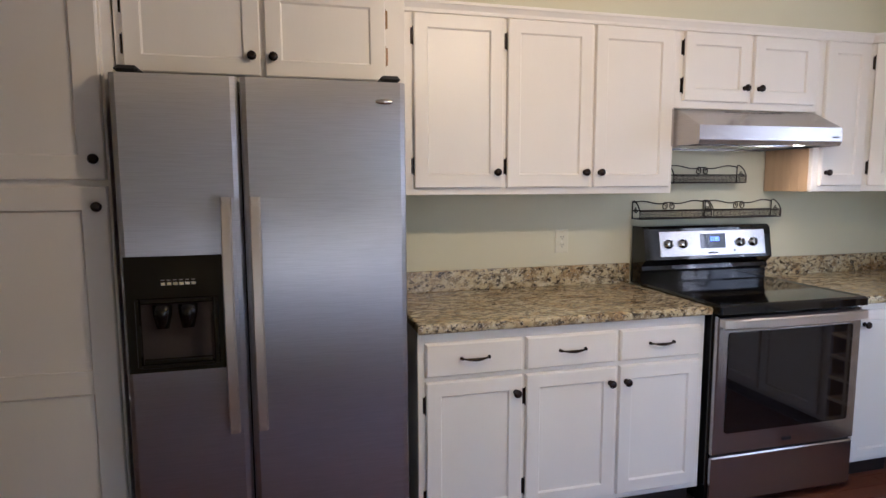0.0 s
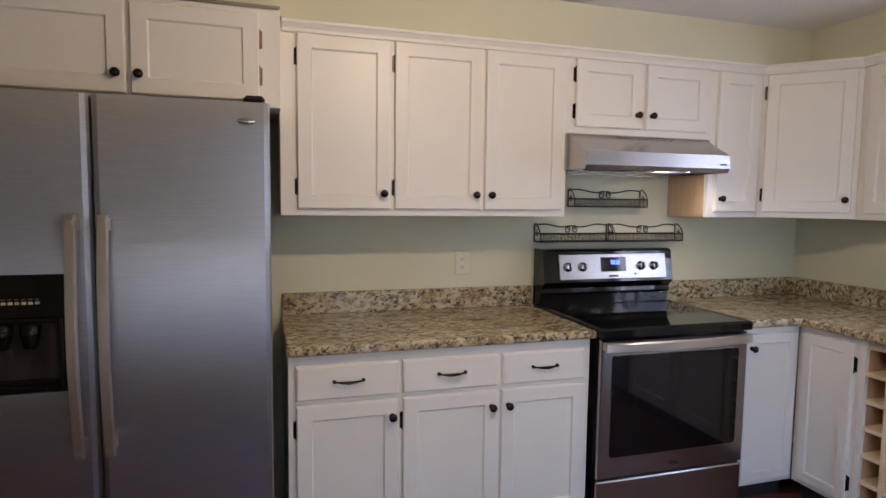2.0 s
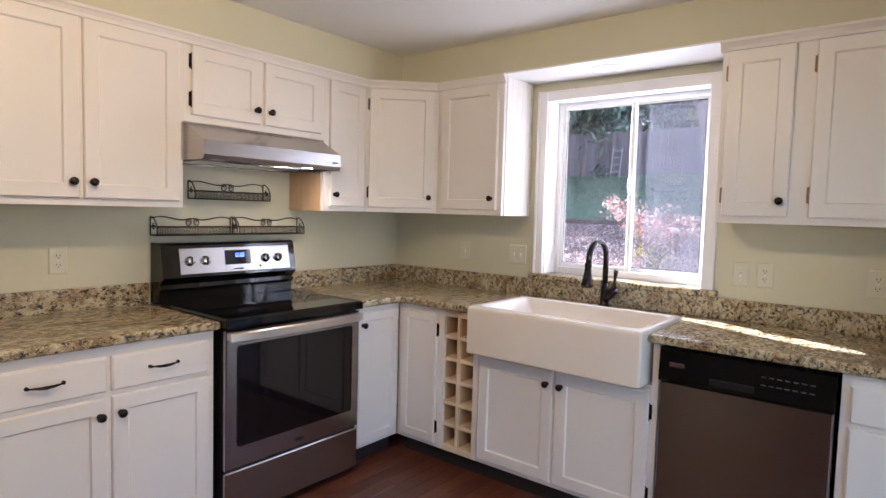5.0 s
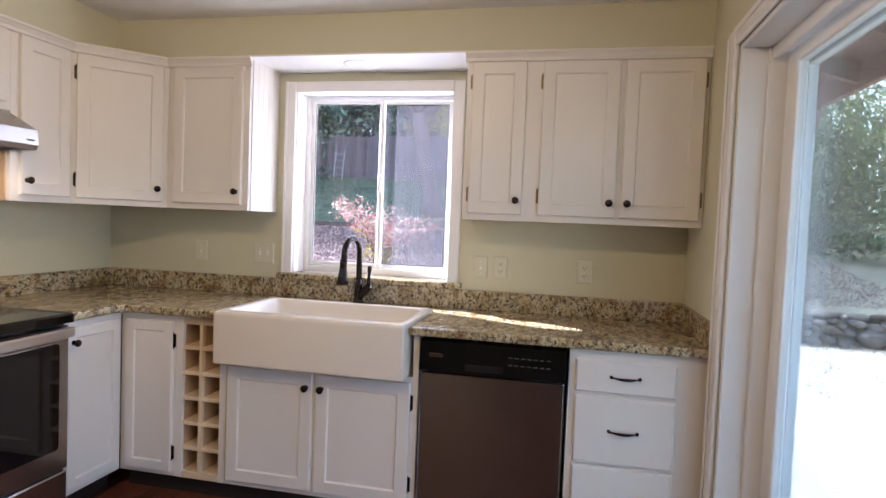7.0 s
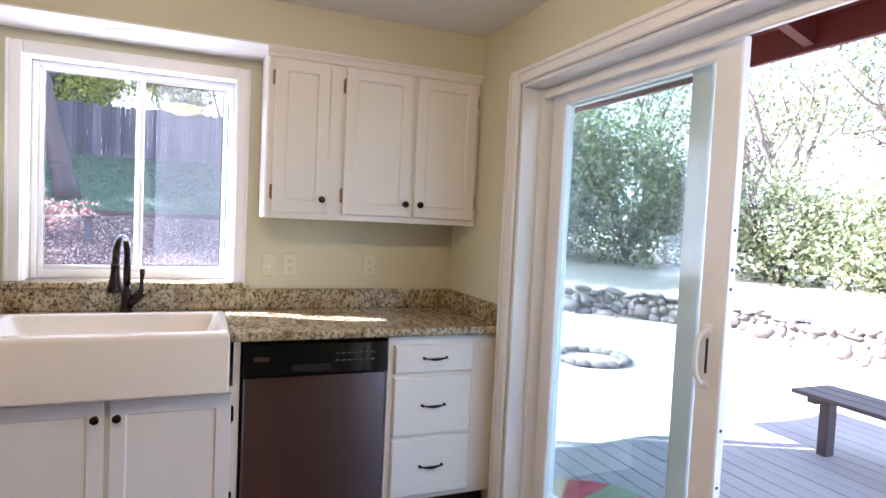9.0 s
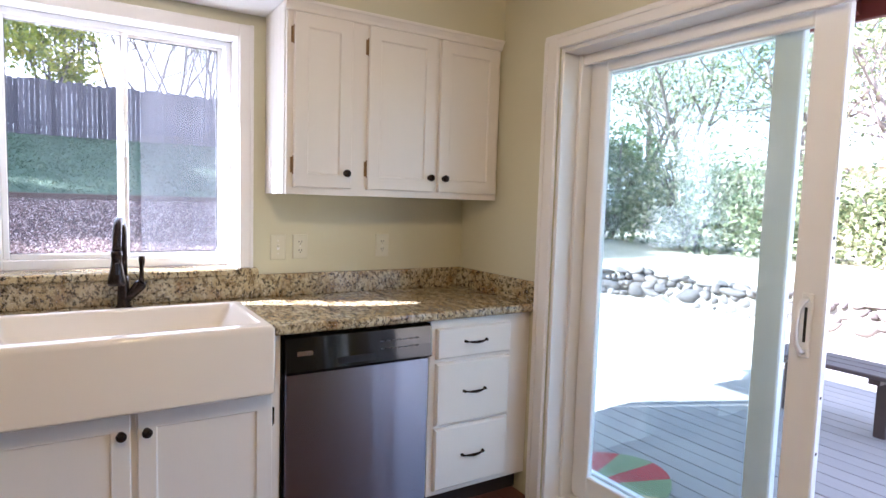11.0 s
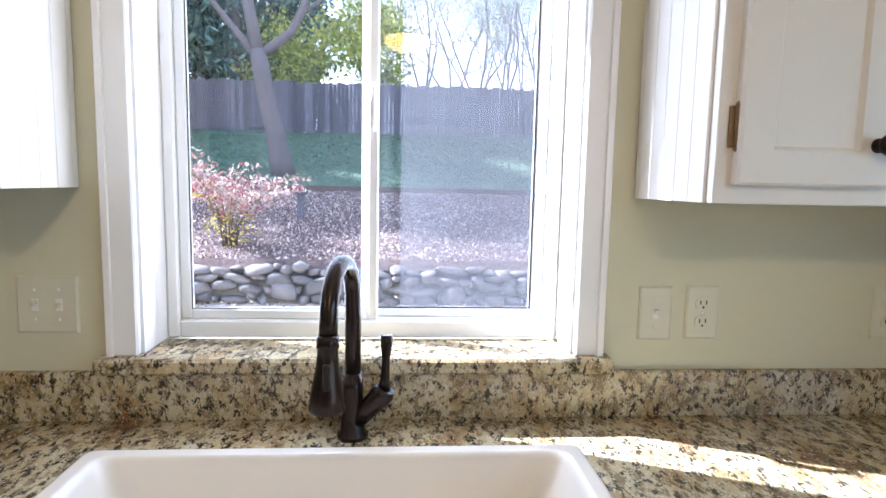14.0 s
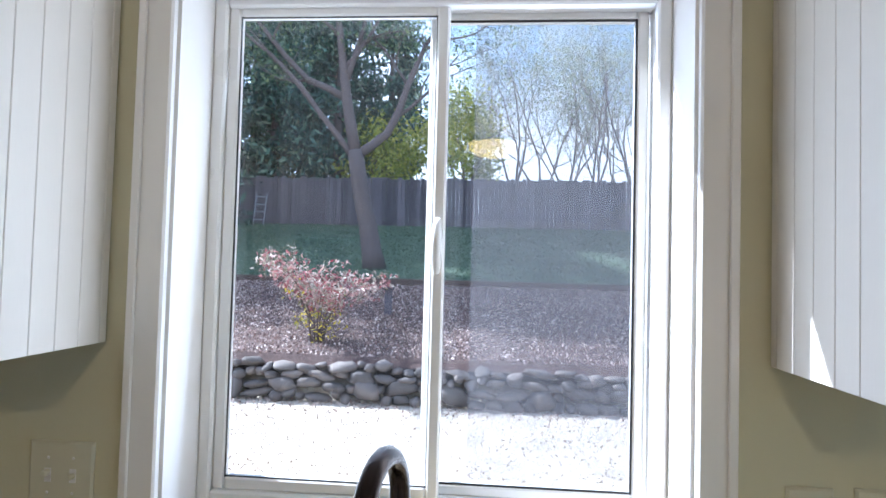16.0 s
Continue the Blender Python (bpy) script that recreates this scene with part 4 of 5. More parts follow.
def dishwasher():
    d = thing("dishwasher", SINK, 2.106, 0, "stainless dishwasher with black control panel", "dishwasher")
    w = 0.618
    part("body", Shape().box(0.004, w - 0.004, -0.585, -0.03, 0.1, 0.87, 0.002), BLACK_PLASTIC, d)
    prof = [(-0.6, 0.73), (-0.645, 0.73), (-0.652, 0.738), (-0.64, 0.86), (-0.63, 0.868), (-0.6, 0.868)]
    p = part("control_panel", Shape().loft([[(x, y, z) for y, z in prof] for x in (0.004, w - 0.004)], smooth=False), BLACK_GLOSS, d, "glossy black control panel")
    part("door", Shape().box(0.006, w - 0.006, -0.635, -0.586, 0.11, 0.728, 0.006), STEEL_V, d, "brushed steel door")
    part("toe_panel", Shape().box(0.01, w - 0.01, -0.57, -0.55, 0.0, 0.105, 0.002), BLACK_PLASTIC, d)
    part("badge", Shape().box(0.045, 0.105, -0.6495, -0.6475, 0.795, 0.812, 0.0005), CHROME, p, place=pose(0, 0, 0, 0))
    for row in range(2):
        for k in range(7):
            x = 0.38 + k * 0.026
            z = 0.785 + row * 0.03
            part("button_caption", Shape().box(x, x + 0.016, -0.6502 + row * 0.003, -0.6472 + row * 0.003, z, z + 0.0045), PLATE_GREY, p)
    part("pocket_handle", Shape().box(0.2, 0.36, -0.651, -0.645, 0.742, 0.775, 0.002), BLACK_PLASTIC, p)


STEEL_V = steel("brushed_steel_vertical", lin(156, 157, 168), 0.27, (9, 9, 0.15), 0.25, 0.85)
PLATE_GREY = surface("grey_print", lin(74, 74, 78), 0.5, bump=0.0)
dishwasher()


def farm_sink():
    x0, x1, y0, y1 = -0.712, -0.17, -2.055, -1.165
    rows = [(0.006, 0.69, 0.012), (0.0, 0.696, 0.012), (0.0, 0.7, 0.012), (0.0, 0.91, 0.012), (0.0, 0.914, 0.013), (0.002, 0.922, 0.014), (0.006, 0.928, 0.016), (0.012, 0.931, 0.018), (0.014, 0.931, 0.02)]
    rings = [rounded(x0 + i, x1 - i, y0 + i, y1 - i, r, z) for i, z, r in rows]
    for front, side, back, z, r in ((0.05, 0.03, 0.03, 0.931, 0.03), (0.052, 0.032, 0.032, 0.931, 0.03), (0.056, 0.037, 0.036, 0.929, 0.03), (0.059, 0.043, 0.039, 0.924, 0.03), (0.06, 0.047, 0.04, 0.918, 0.03), (0.061, 0.1, 0.044, 0.83, 0.035), (0.063, 0.106, 0.046, 0.815, 0.035), (0.068, 0.112, 0.05, 0.74, 0.04), (0.072, 0.116, 0.056, 0.722, 0.045), (0.085, 0.13, 0.07, 0.709, 0.05), (0.11, 0.155, 0.095, 0.703, 0.05), (0.12, 0.165, 0.105, 0.702, 0.05)):
        rings.append(rounded(x0 + front, x1 - back, y0 + side, y1 - side, r, z))
    s = tagged(new("farmhouse_sink"), "white fireclay apron-front farmhouse sink", "sink")
    s.location = (0, 0, 0.69)
    part("basin", Shape().loft(rings), PORCELAIN, s, place=pose(0, 0, -0.69))
    part("drain", Shape().lathe([(0.045, 0), (0.043, 0.002), (0.03, 0.001), (0, 0.0005)], (-0.42, -1.61, 0.014), segs=24), CHROME, s, "round metal drain")


farm_sink()


def faucet():
    f = tagged(new("faucet"), "oil-rubbed bronze gooseneck kitchen faucet with side lever", "faucet")
    f.location = (-0.102, -1.627, TOP)
    part("base", Shape().lathe([(0.03, 0), (0.03, 0.008), (0.024, 0.014), (0.022, 0.05), (0.02, 0.1), (0.018, 0.13)], segs=20), BRONZE, f)
    pts = [(0, 0, 0.12), (0, 0, 0.24)]
    for k in range(1, 13):
        a = math.pi * k / 12
        pts.append((-0.075 + 0.075 * math.cos(a), (0.014 - 0.014 * math.cos(a)), 0.265 + 0.085 * math.sin(a)))
    pts.append((-0.152, 0.029, 0.24))
    part("neck", Shape().tube(pts, 0.0155, 14), BRONZE, f)
    head = part("spray_head", Shape().lathe([(0.0165, 0), (0.019, 0.004), (0.019, 0.02), (0.0165, 0.024), (0.019, 0.05), (0.028, 0.1), (0.031, 0.122), (0.028, 0.128), (0, 0.127)], (-0.152, 0.029, 0.242), (-0.04, 0.01, -1), 20), BRONZE, f, "flared pull-down spray head")
    part("spray_button", Shape().box(-0.182, -0.172, 0.023, 0.035, 0.155, 0.2, 0.003), BLACK_PLASTIC, head)
    part("valve", Shape().tube([(-0.005, -0.005, 0.03), (-0.012, -0.03, 0.06), (-0.02, -0.058, 0.095), (-0.022, -0.064, 0.105)], [0.015, 0.019, 0.023, 0.018], 14), BRONZE, f)
    part("lever", Shape().tube([(-0.022, -0.06, 0.1), (-0.022, -0.062, 0.125), (-0.02, -0.063, 0.16), (-0.016, -0.064, 0.19), (-0.014, -0.064, 0.206)], [0.013, 0.009, 0.0075, 0.012, 0.012], 12), BRONZE, f)


faucet()

# ---- wall fittings ----


def plate(wall, u, z, gangs, label):
    p = thing("wall_plate", wall, u, z, label, "outlet" if "outlet" in label else "switch")
    w = 0.072 + 0.046 * (len(gangs) - 1)
    part("cover", Shape().loft([[(x, y, zz) for x, zz in ((-w / 2 + i, -0.058 + i), (w / 2 - i, -0.058 + i), (w / 2 - i, 0.058 - i), (-w / 2 + i, 0.058 - i))] for i, y in ((0, 0), (0, -0.003), (0.004, -0.006))], smooth=False), PLATE, p)
    for k, kind in enumerate(gangs):
        x = (k - (len(gangs) - 1) / 2) * 0.046
        if kind == "o":
            for zz in (-0.02, 0.02):
                o = part("receptacle", Shape().loft([rounded(x - 0.017, x + 0.017, zz - 0.014, zz + 0.014, 0.012, h) for h in (0.0055, 0.008)], smooth=False), PLATE, p, place=pose(0, 0, 0, 90))
                for sx in (-0.0065, 0.0065):
                    part("slot", Shape().box(x + sx - 0.0013, x + sx + 0.0013, zz - 0.002, zz + 0.007, 0.008, 0.0085), SLOT, o)
                part("slot", Shape().lathe([(0.0025, 0), (0.0025, 0.0005)], (x, zz - 0.008, 0.008), (0, 0, 1), 8), SLOT, o)
        else:
            part("toggle", Shape().box(x - 0.005, x + 0.005, -0.018, -0.005, -0.004 if k else 0.0, 0.01 if k == 0 else 0.005, 0.002), PLATE, p)
            part("toggle_slot", Shape().box(x - 0.006, x + 0.006, -0.0068, -0.006, -0.012, 0.012), TRIM, p)
        for zz in ((0.0,) if kind == "o" else (-0.03, 0.03)):
            part("screw", Shape().lathe([(0.003, 0), (0.002, 0.001)], (x, -0.006, zz), (0, -1, 0), 8), TRIM, p)


plate(STOVE, -2.141, 1.141, "o", "ivory duplex outlet on the wall beside the range")
plate(SINK, 0.62, 1.148, "s", "ivory light switch near the room corner")
plate(SINK, 1.018, 1.152, "ss", "ivory double switch plate beside the window")
plate(SINK, 2.262, 1.14, "s", "ivory light switch beside the window")
plate(SINK, 2.366, 1.142, "o", "ivory duplex outlet above the backsplash")
plate(SINK, 2.792, 1.142, "o", "ivory duplex outlet near the door wall")


def spice_rack(u0, u1, z, label):
    r = thing("spice_rack", STOVE, u0, z, label, "spice rack", "spice racks over the range")
    w, deep, high = u1 - u0, 0.075, 0.04
    for y in (-0.006, -deep):
        part("rail", Shape().tube([(0, y, high), (w, y, high)], 0.003, 6), IRON, r)
        part("rail", Shape().tube([(0, y, 0), (w, y, 0)], 0.003, 6), IRON, r)
    s = Shape()
    n = int(w / 0.008)
    for k in range(n + 1):
        x = w * k / n
        s.box(x - 0.0011, x + 0.0011, -deep - 0.0012, -deep + 0.0012, 0, high)
    for k in range(1, 5):
        s.box(0, w, -deep - 0.001, -deep + 0.001, high * k / 5 - 0.0008, high * k / 5 + 0.0008)
    part("mesh_front", s, IRON, r)
    part("tray", Shape().box(0.002, w - 0.002, -deep, -0.004, -0.002, 0.001), IRON, r)
    wave = [(w * k / 24, -0.006, 0.082 + 0.008 * math.sin(2 * math.pi * k / 12 + (0 if k < 12 else math.pi))) for k in range(25)]
    part("top_wire", Shape().tube(wave, 0.003, 6), IRON, r)
    for side in (-1, 1):
        curl = []
        for k in range(26):
            a, rad = 2.6 * math.pi * k / 25, 0.021 - 0.016 * k / 25
            curl.append((w / 2 + side * (0.024 - rad * math.sin(a) * 0.9), -0.006, 0.062 + rad * math.cos(a)))
        part("scroll", Shape().tube(curl, 0.0028, 6), IRON, r)
    for x in (0, w):
        end = [(x, -0.006, 0.088), (x, -0.02, 0.092), (x, -0.04, 0.082), (x, -0.058, 0.066), (x, -deep, high), (x, -deep, 0), (x, -0.006, 0)]
        part("end_wire", Shape().tube(end, 0.003, 6), IRON, r)
        part("post", Shape().tube([(x, -0.006, 0), (x, -0.006, 0.088)], 0.003, 6), IRON, r)
        curl = []
        for k in range(20):
            a, rad = 2.4 * math.pi * k / 19, 0.016 - 0.011 * k / 19
            curl.append((x, -0.04 + rad * math.sin(a), 0.042 + rad * math.cos(a)))
        part("scroll", Shape().tube(curl, 0.0025, 6), IRON, r)


spice_rack(-1.555, -1.115, 1.432, "short dark wire spice rack under the range hood")
spice_rack(-1.745, -1.318, 1.248, "dark wire spice rack with scrolled back, empty")
spice_rack(-1.306, -0.878, 1.248, "dark wire spice rack with scrolled back, empty")

lamp_ob = tagged(new("ceiling_lamp"), "lit flush-mount dome lamp with frosted amber glass", "ceiling lamp")
lamp_ob.location = (-2.4, -1.75, CEIL)
part("base", Shape().lathe([(0.16, 0), (0.16, 0.02), (0.14, 0.03)], (0, 0, 0), (0, 0, -1), 28), BRONZE, lamp_ob)
dome = part("dome", Shape().lathe([(0.15, 0.03), (0.145, 0.06), (0.11, 0.095), (0.05, 0.115), (0, 0.12)], (0, 0, 0), (0, 0, -1), 28), DOME_GLASS, lamp_ob, "lit frosted glass dome")
dome.visible_shadow = False
lamp_ob = tagged(new("recessed_light"), "round recessed light in the white soffit, lit", "ceiling lamp")
lamp_ob.location = (-0.16, -1.62, 2.16)
part("ring", Shape().lathe([(0.09, 0), (0.088, 0.004), (0.07, 0.003)], (0, 0, 0), (0, 0, -1), 28), TRIM, lamp_ob)
part("lens", Shape().lathe([(0.068, 0.0), (0.066, 0.001), (0, 0.001)], (0, 0, 0), (0, 0, -1), 28), BULB, lamp_ob)
floor_boards()

# ---- yard ----


def beyond(x, y):
    """How far a place lies past the stone wall, in metres; below zero on the house side."""
    r, cx, cy = 3.0, 6.5, -9.9
    dx, dy = x - (cx - r), (cy + r) - y
    return math.hypot(max(dx, 0), max(dy, 0)) + min(max(dx, dy), 0) - r


def height(x, y):
    d = beyond(x, y)
    if d < 0.05:
        return -0.2
    steep = min(max((y + 17) / 9, 0.12), 1)
    if d < 6.3:
        return 0.28 + steep * 0.137 * d
    if d < 14.6:
        return 0.28 + steep * (0.88 + 0.24 * (d - 6.3))
    return 0.28 + steep * (2.87 + 0.02 * min(d - 14.6, 60))


def yard():
    xs = [-3000, -300, -80, -30, -15] + [-8 + 0.25 * k for k in range(130)] + [28, 34, 45, 70, 150, 500, 3000]
    ys = [-3000, -400, -100, -50, -32] + [-24 + 0.25 * k for k in range(160)] + [18, 24, 35, 60, 150, 600, 3000]
    n = len(xs)
    verts = [(x, y, height(x, y) + (0.03 * noise.noise((x * 0.7, y * 0.7, 0)) if beyond(x, y) > 0.4 else 0.01 * noise.noise((x, y, 3)))) for y in ys for x in xs]
    faces = [(j * n + i, j * n + i + 1, j * n + n + i + 1, j * n + n + i) for j in range(len(ys) - 1) for i in range(n - 1)]
    solid("ground", Shape().put(verts, faces, True), YARD, "pale gravel yard rising to mulch and lawn", "ground", kind="structure")


yard()

rng = np.random.default_rng(5)


def leaf_mesh(name, centres, size, droop=0.0, narrow=0.5):
    """Loose rhombic leaves at the given places, turned at random."""
    c = np.asarray(centres, float)
    n = len(c)
    a = rng.normal(size=(n, 3))
    a[:, 2] -= droop
    a /= np.linalg.norm(a, axis=1)[:, None]
    b = np.cross(a, rng.normal(size=(n, 3)))
    b /= np.linalg.norm(b, axis=1)[:, None] + 1e-9
    size = size * rng.uniform(0.6, 1.4, (n, 1))
    quad = np.stack([c - a * size, c + b * size * narrow, c + a * size, c - b * size * narrow], 1).reshape(-1, 3)
    me = bpy.data.meshes.new(name)
    me.vertices.add(4 * n)
    me.vertices.foreach_set("co", quad.ravel())
    me.loops.add(4 * n)
    me.loops.foreach_set("vertex_index", np.arange(4 * n))
    me.polygons.add(n)
    me.polygons.foreach_set("loop_start", np.arange(0, 4 * n, 4))
    me.polygons.foreach_set("loop_total", np.full(n, 4))
    me.update(calc_edges=True)
    return me


def clumps(spots, each, spread):
    """Leaf places gathered round spots."""
    spots = np.repeat(np.asarray(spots, float), each, axis=0)
    return spots + rng.normal(size=spots.shape) * spread


def branch(s, start, way, long, thick, depth, tips, bend=0.25, kids=3, rise=0.15, segs=6):
    """A crooked limb with smaller limbs; the ends go into tips."""
    pts, radii = [Vector(start)], [thick]
    way = Vector(way).normalized()
    steps = 6 if depth > 1 else 4
    for k in range(steps):
        way = (way + Vector(rng.normal(size=3)) * bend * 0.5 + Vector((0, 0, rise * 0.3))).normalized()
        pts.append(pts[-1] + way * long / steps)
        radii.append(thick * (1 - 0.62 * (k + 1) / steps))
        if depth and k >= 1:
            for _ in range(1 if k < steps - 1 else kids - 1):
                off = Vector(rng.normal(size=3))
                off = (off - way * off.dot(way)).normalized()
                branch(s, pts[-1], way * 0.75 + off * 0.75, long * rng.uniform(0.42, 0.62), radii[-1] * 0.62, depth - 1, tips, bend, kids, rise, max(segs - 1, 3))
        if depth <= 1:
            tips.append(tuple(pts[-1]))
    s.tube(pts, radii, segs)


def tree(name, x, y, label, leaf, wood, first, long, thick, depth, each, size, spread, lean=(0, 0), limbs=(), sink=0.1):
    """first: how high the trunk goes before it forks; limbs: the ways of its main limbs."""
    t = tagged(new(name), label, "tree")
    t.location = (x, y, height(x, y) - sink)
    s, tips = Shape(), []
    top = Vector((lean[0], lean[1], first))
    pts = [top * (k / 6) + Vector((0.04 * math.sin(k * 1.3), 0.04 * math.cos(k * 1.7), 0)) for k in range(7)]
    s.tube(pts, [thick * (1.25 - 0.4 * k / 6) for k in range(7)], 10)
    for way, share in limbs:
        branch(s, pts[-1] - Vector((0, 0, 0.15 * first * (1 - share))), way, long * share, thick * 0.55 * (0.6 + 0.4 * share), depth, tips)
    part("trunk", s, wood, t)
    if leaf and each:
        part("crown", leaf_mesh("crown", clumps(tips, each, spread), size), leaf, t)
    return t


def conifer(name, x, y, tall, wide, label, leaf=None):
    t = tagged(new(name), label, "tree")
    t.location = (x, y, height(x, y) - 0.1)
    s, spots = Shape(), []
    s.tube([(0, 0, tall * k / 8) for k in range(9)], [0.3 * (1 - k / 8.5) for k in range(9)], 8)
    for k in range(int(tall * 7)):
        z = tall * (0.06 + 0.92 * rng.random())
        reach = wide * (1 - z / tall) ** 0.7 * rng.uniform(0.6, 1.1) + 0.2
        a = rng.uniform(0, 2 * math.pi)
        pts = [(math.cos(a) * reach * f, math.sin(a) * reach * f, z + 0.15 * reach * f - 0.45 * reach * f * f) for f in (0, 0.35, 0.7, 1)]
        s.tube(pts, [0.05, 0.035, 0.02, 0.008], 4)
        spots += [tuple(np.array(pts[1]) * (1 - f) + np.array(pts[3]) * f) for f in np.linspace(0.1, 1, 5)]
    part("trunk", s, BARK, t)
    part("crown", leaf_mesh("crown", clumps(spots, 22, (0.3, 0.3, 0.2)), 0.2, 0.8, 0.3), leaf or LEAF_DARK, t)


def forked_tree(x, y, label):
    """A leaning trunk that forks three metres up, with long limbs and thin leaves."""
    t = tagged(new("yard_tree"), label, "tree")
    t.location = (x, y, height(x, y) - 0.1)
    trunk, tips = Shape(), []

    def limb(points, radii, shoots):
        s = Shape().tube(points, radii, 9)
        for at, way, long in shoots:
            k = min(int(at * (len(points) - 1)), len(points) - 2)
            p = Vector(points[k]).lerp(Vector(points[k + 1]), at * (len(points) - 1) - k)
            branch(s, p, way, long, radii[k] * 0.5, 2, tips, 0.35, 2)
        return s

    trunk.tube([(0, -0.02, 0), (0.02, 0.08, 0.5), (0, 0.2, 1.2), (-0.02, 0.4, 2.0), (0, 0.52, 2.7), (0, 0.6, 3.2)], [0.34, 0.27, 0.245, 0.225, 0.215, 0.2], 12)
    part("trunk", trunk, BARK, t)
    rows = (
        ([(0, 0.6, 3.1), (0.05, 0.76, 3.9), (0, 0.9, 4.7), (0.1, 1.05, 5.7), (0.1, 1.2, 6.8), (0.2, 1.5, 8.2)], [0.17, 0.155, 0.14, 0.115, 0.085, 0.04], ((0.55, (0.2, -0.7, 1), 2.6), (0.7, (-0.3, 0.7, 1), 2.2), (0.9, (0.3, -0.4, 1), 1.8), (1.0, (0, 0.3, 1), 1.8))),
        ([(0, 0.58, 3.05), (0.1, 0.2, 3.35), (0.15, -0.22, 3.7), (0.2, -0.5, 4.3), (0.25, -0.75, 5.1), (0.3, -1.2, 6.2), (0.4, -2.1, 7.4)], [0.13, 0.125, 0.115, 0.1, 0.085, 0.06, 0.03], ((0.45, (0.3, -0.9, 0.5), 2.6), (0.65, (0, 0.6, 1), 1.8), (0.8, (0.3, -1, 0.5), 2.4), (1.0, (0, -0.6, 1), 1.6))),
        ([(0, 0.9, 4.6), (0.1, 1.4, 4.9), (0.1, 2.0, 5.15), (0, 2.6, 5.75), (-0.1, 3.3, 6.6), (0, 4.0, 7.6)], [0.1, 0.095, 0.085, 0.075, 0.055, 0.03], ((0.4, (0.3, 0.8, 0.3), 2.2), (0.7, (0, -0.3, 1), 1.8), (0.9, (0, 1, 0.5), 1.8), (1.0, (0, 0.5, 1), 1.4))),
        ([(0, 0.58, 2.9), (-0.1, 1.0, 3.5), (-0.2, 1.5, 4.1), (-0.2, 2.1, 4.9), (-0.3, 2.9, 5.7), (-0.2, 3.9, 6.5)], [0.09, 0.085, 0.075, 0.065, 0.05, 0.03], ((0.5, (0.2, 0.9, 0.2), 1.8), (0.8, (-0.2, 0.8, 0.7), 1.8), (1.0, (0, 1, 0.3), 1.4))),
        ([(0.05, 0.95, 5.0), (0.1, 0.75, 5.7), (0.2, 0.55, 6.5), (0.2, 0.3, 7.6)], [0.085, 0.075, 0.06, 0.03], ((0.5, (0.2, -0.6, 1), 1.8), (1.0, (0, -0.4, 1), 1.5))),
    )
    for points, radii, shoots in rows:
        part("limb", limb(points, radii, shoots), BARK, t)
    part("crown", leaf_mesh("crown", clumps(tips, 5, 0.25), 0.05), LEAF_GREEN, t, "sparse small green leaves")


forked_tree(14.4, 1.3, "large forked grey-barked tree on the lawn with sparse leaves")
# Trees beyond the fence, and unseen conifers (x 17, 17.6, 21) added to shade the yard.
for x, y, tall, wide in ((24.5, 8.9, 15, 4.2), (17, 12.5, 14, 3.8), (27, 13, 18, 4.6), (25.5, 5.4, 12, 3.6), (23.5, 15.3, 15, 4.2), (19, 17, 15, 4.2), (23, 11.8, 12, 3.4), (29, 7.6, 16, 4.6), (26.5, 3.1, 11, 3.2), (23.2, 7.5, 9, 3), (38, -16, 12, 4.6), (17.6, 14.2, 22, 4.4), (21, 15.5, 22, 4.4)):
    conifer("conifer_tree", x, y, tall, wide, "tall dark green conifer behind the fence, or unseen and added for shade")
tree("leafy_tree", 24, 2.9, "yellow-green leafy tree behind the fence", LEAF_YELLOW, BARK, 1.4, 2.0, 0.12, 2, 8, 0.09, 0.33, (0, 0), [((0, 0.6, 1), 1), ((0.4, -0.5, 1), 1), ((-0.5, -0.1, 1), 0.9), ((0, 0, 1), 1)])
tree("leafy_tree", 23.2, -0.6, "yellow-green leafy tree behind the fence", LEAF_YELLOW, BARK, 1.4, 2.6, 0.12, 2, 12, 0.1, 0.32, (0, 0), [((0, 0.6, 1), 1), ((0.4, -0.5, 1), 1), ((0, 0, 1), 1)])
for x, y, long in ((25, -4.2, 5.0), (27, -6.8, 5.6), (24.5, -9.2, 5.0), (29, -3.0, 5.8), (31, -11, 6), (28, -5.6, 6.6), (26, -8, 6), (33, -7.5, 7), (33, -2, 6.6), (30, -9, 6.4)):
    tree("bare_tree", x, y + 1.5, "bare grey twiggy tree behind the fence", LEAF_SUNLIT, TWIG, 1.6, long, 0.12, 3, 3, 0.04, 0.22, (0, 0), [((0, 0.4, 1.4), 1), ((0.3, -0.4, 1.3), 1), ((-0.3, 0, 1.5), 1)])
for x, y in ((12.5, -15.5), (9, -17.5), (15.5, -13.5), (18.5, -16), (16.5, -11.0), (12, -19.5), (6, -18.8), (3.2, -17.6), (7.6, -21.5), (0.6, -19.5), (4.6, -21)):
    tree("background_tree", x, y, "leafy tree rising behind the hedge", LEAF_SUNLIT, TWIG, 2.0, 3.7, 0.17, 2, 6, 0.075, 0.42, (0, 0), [((0, 0.6, 1.2), 1), ((0.5, -0.5, 1.1), 1), ((-0.5, -0.1, 1.2), 0.9), ((0, 0, 1), 1)])


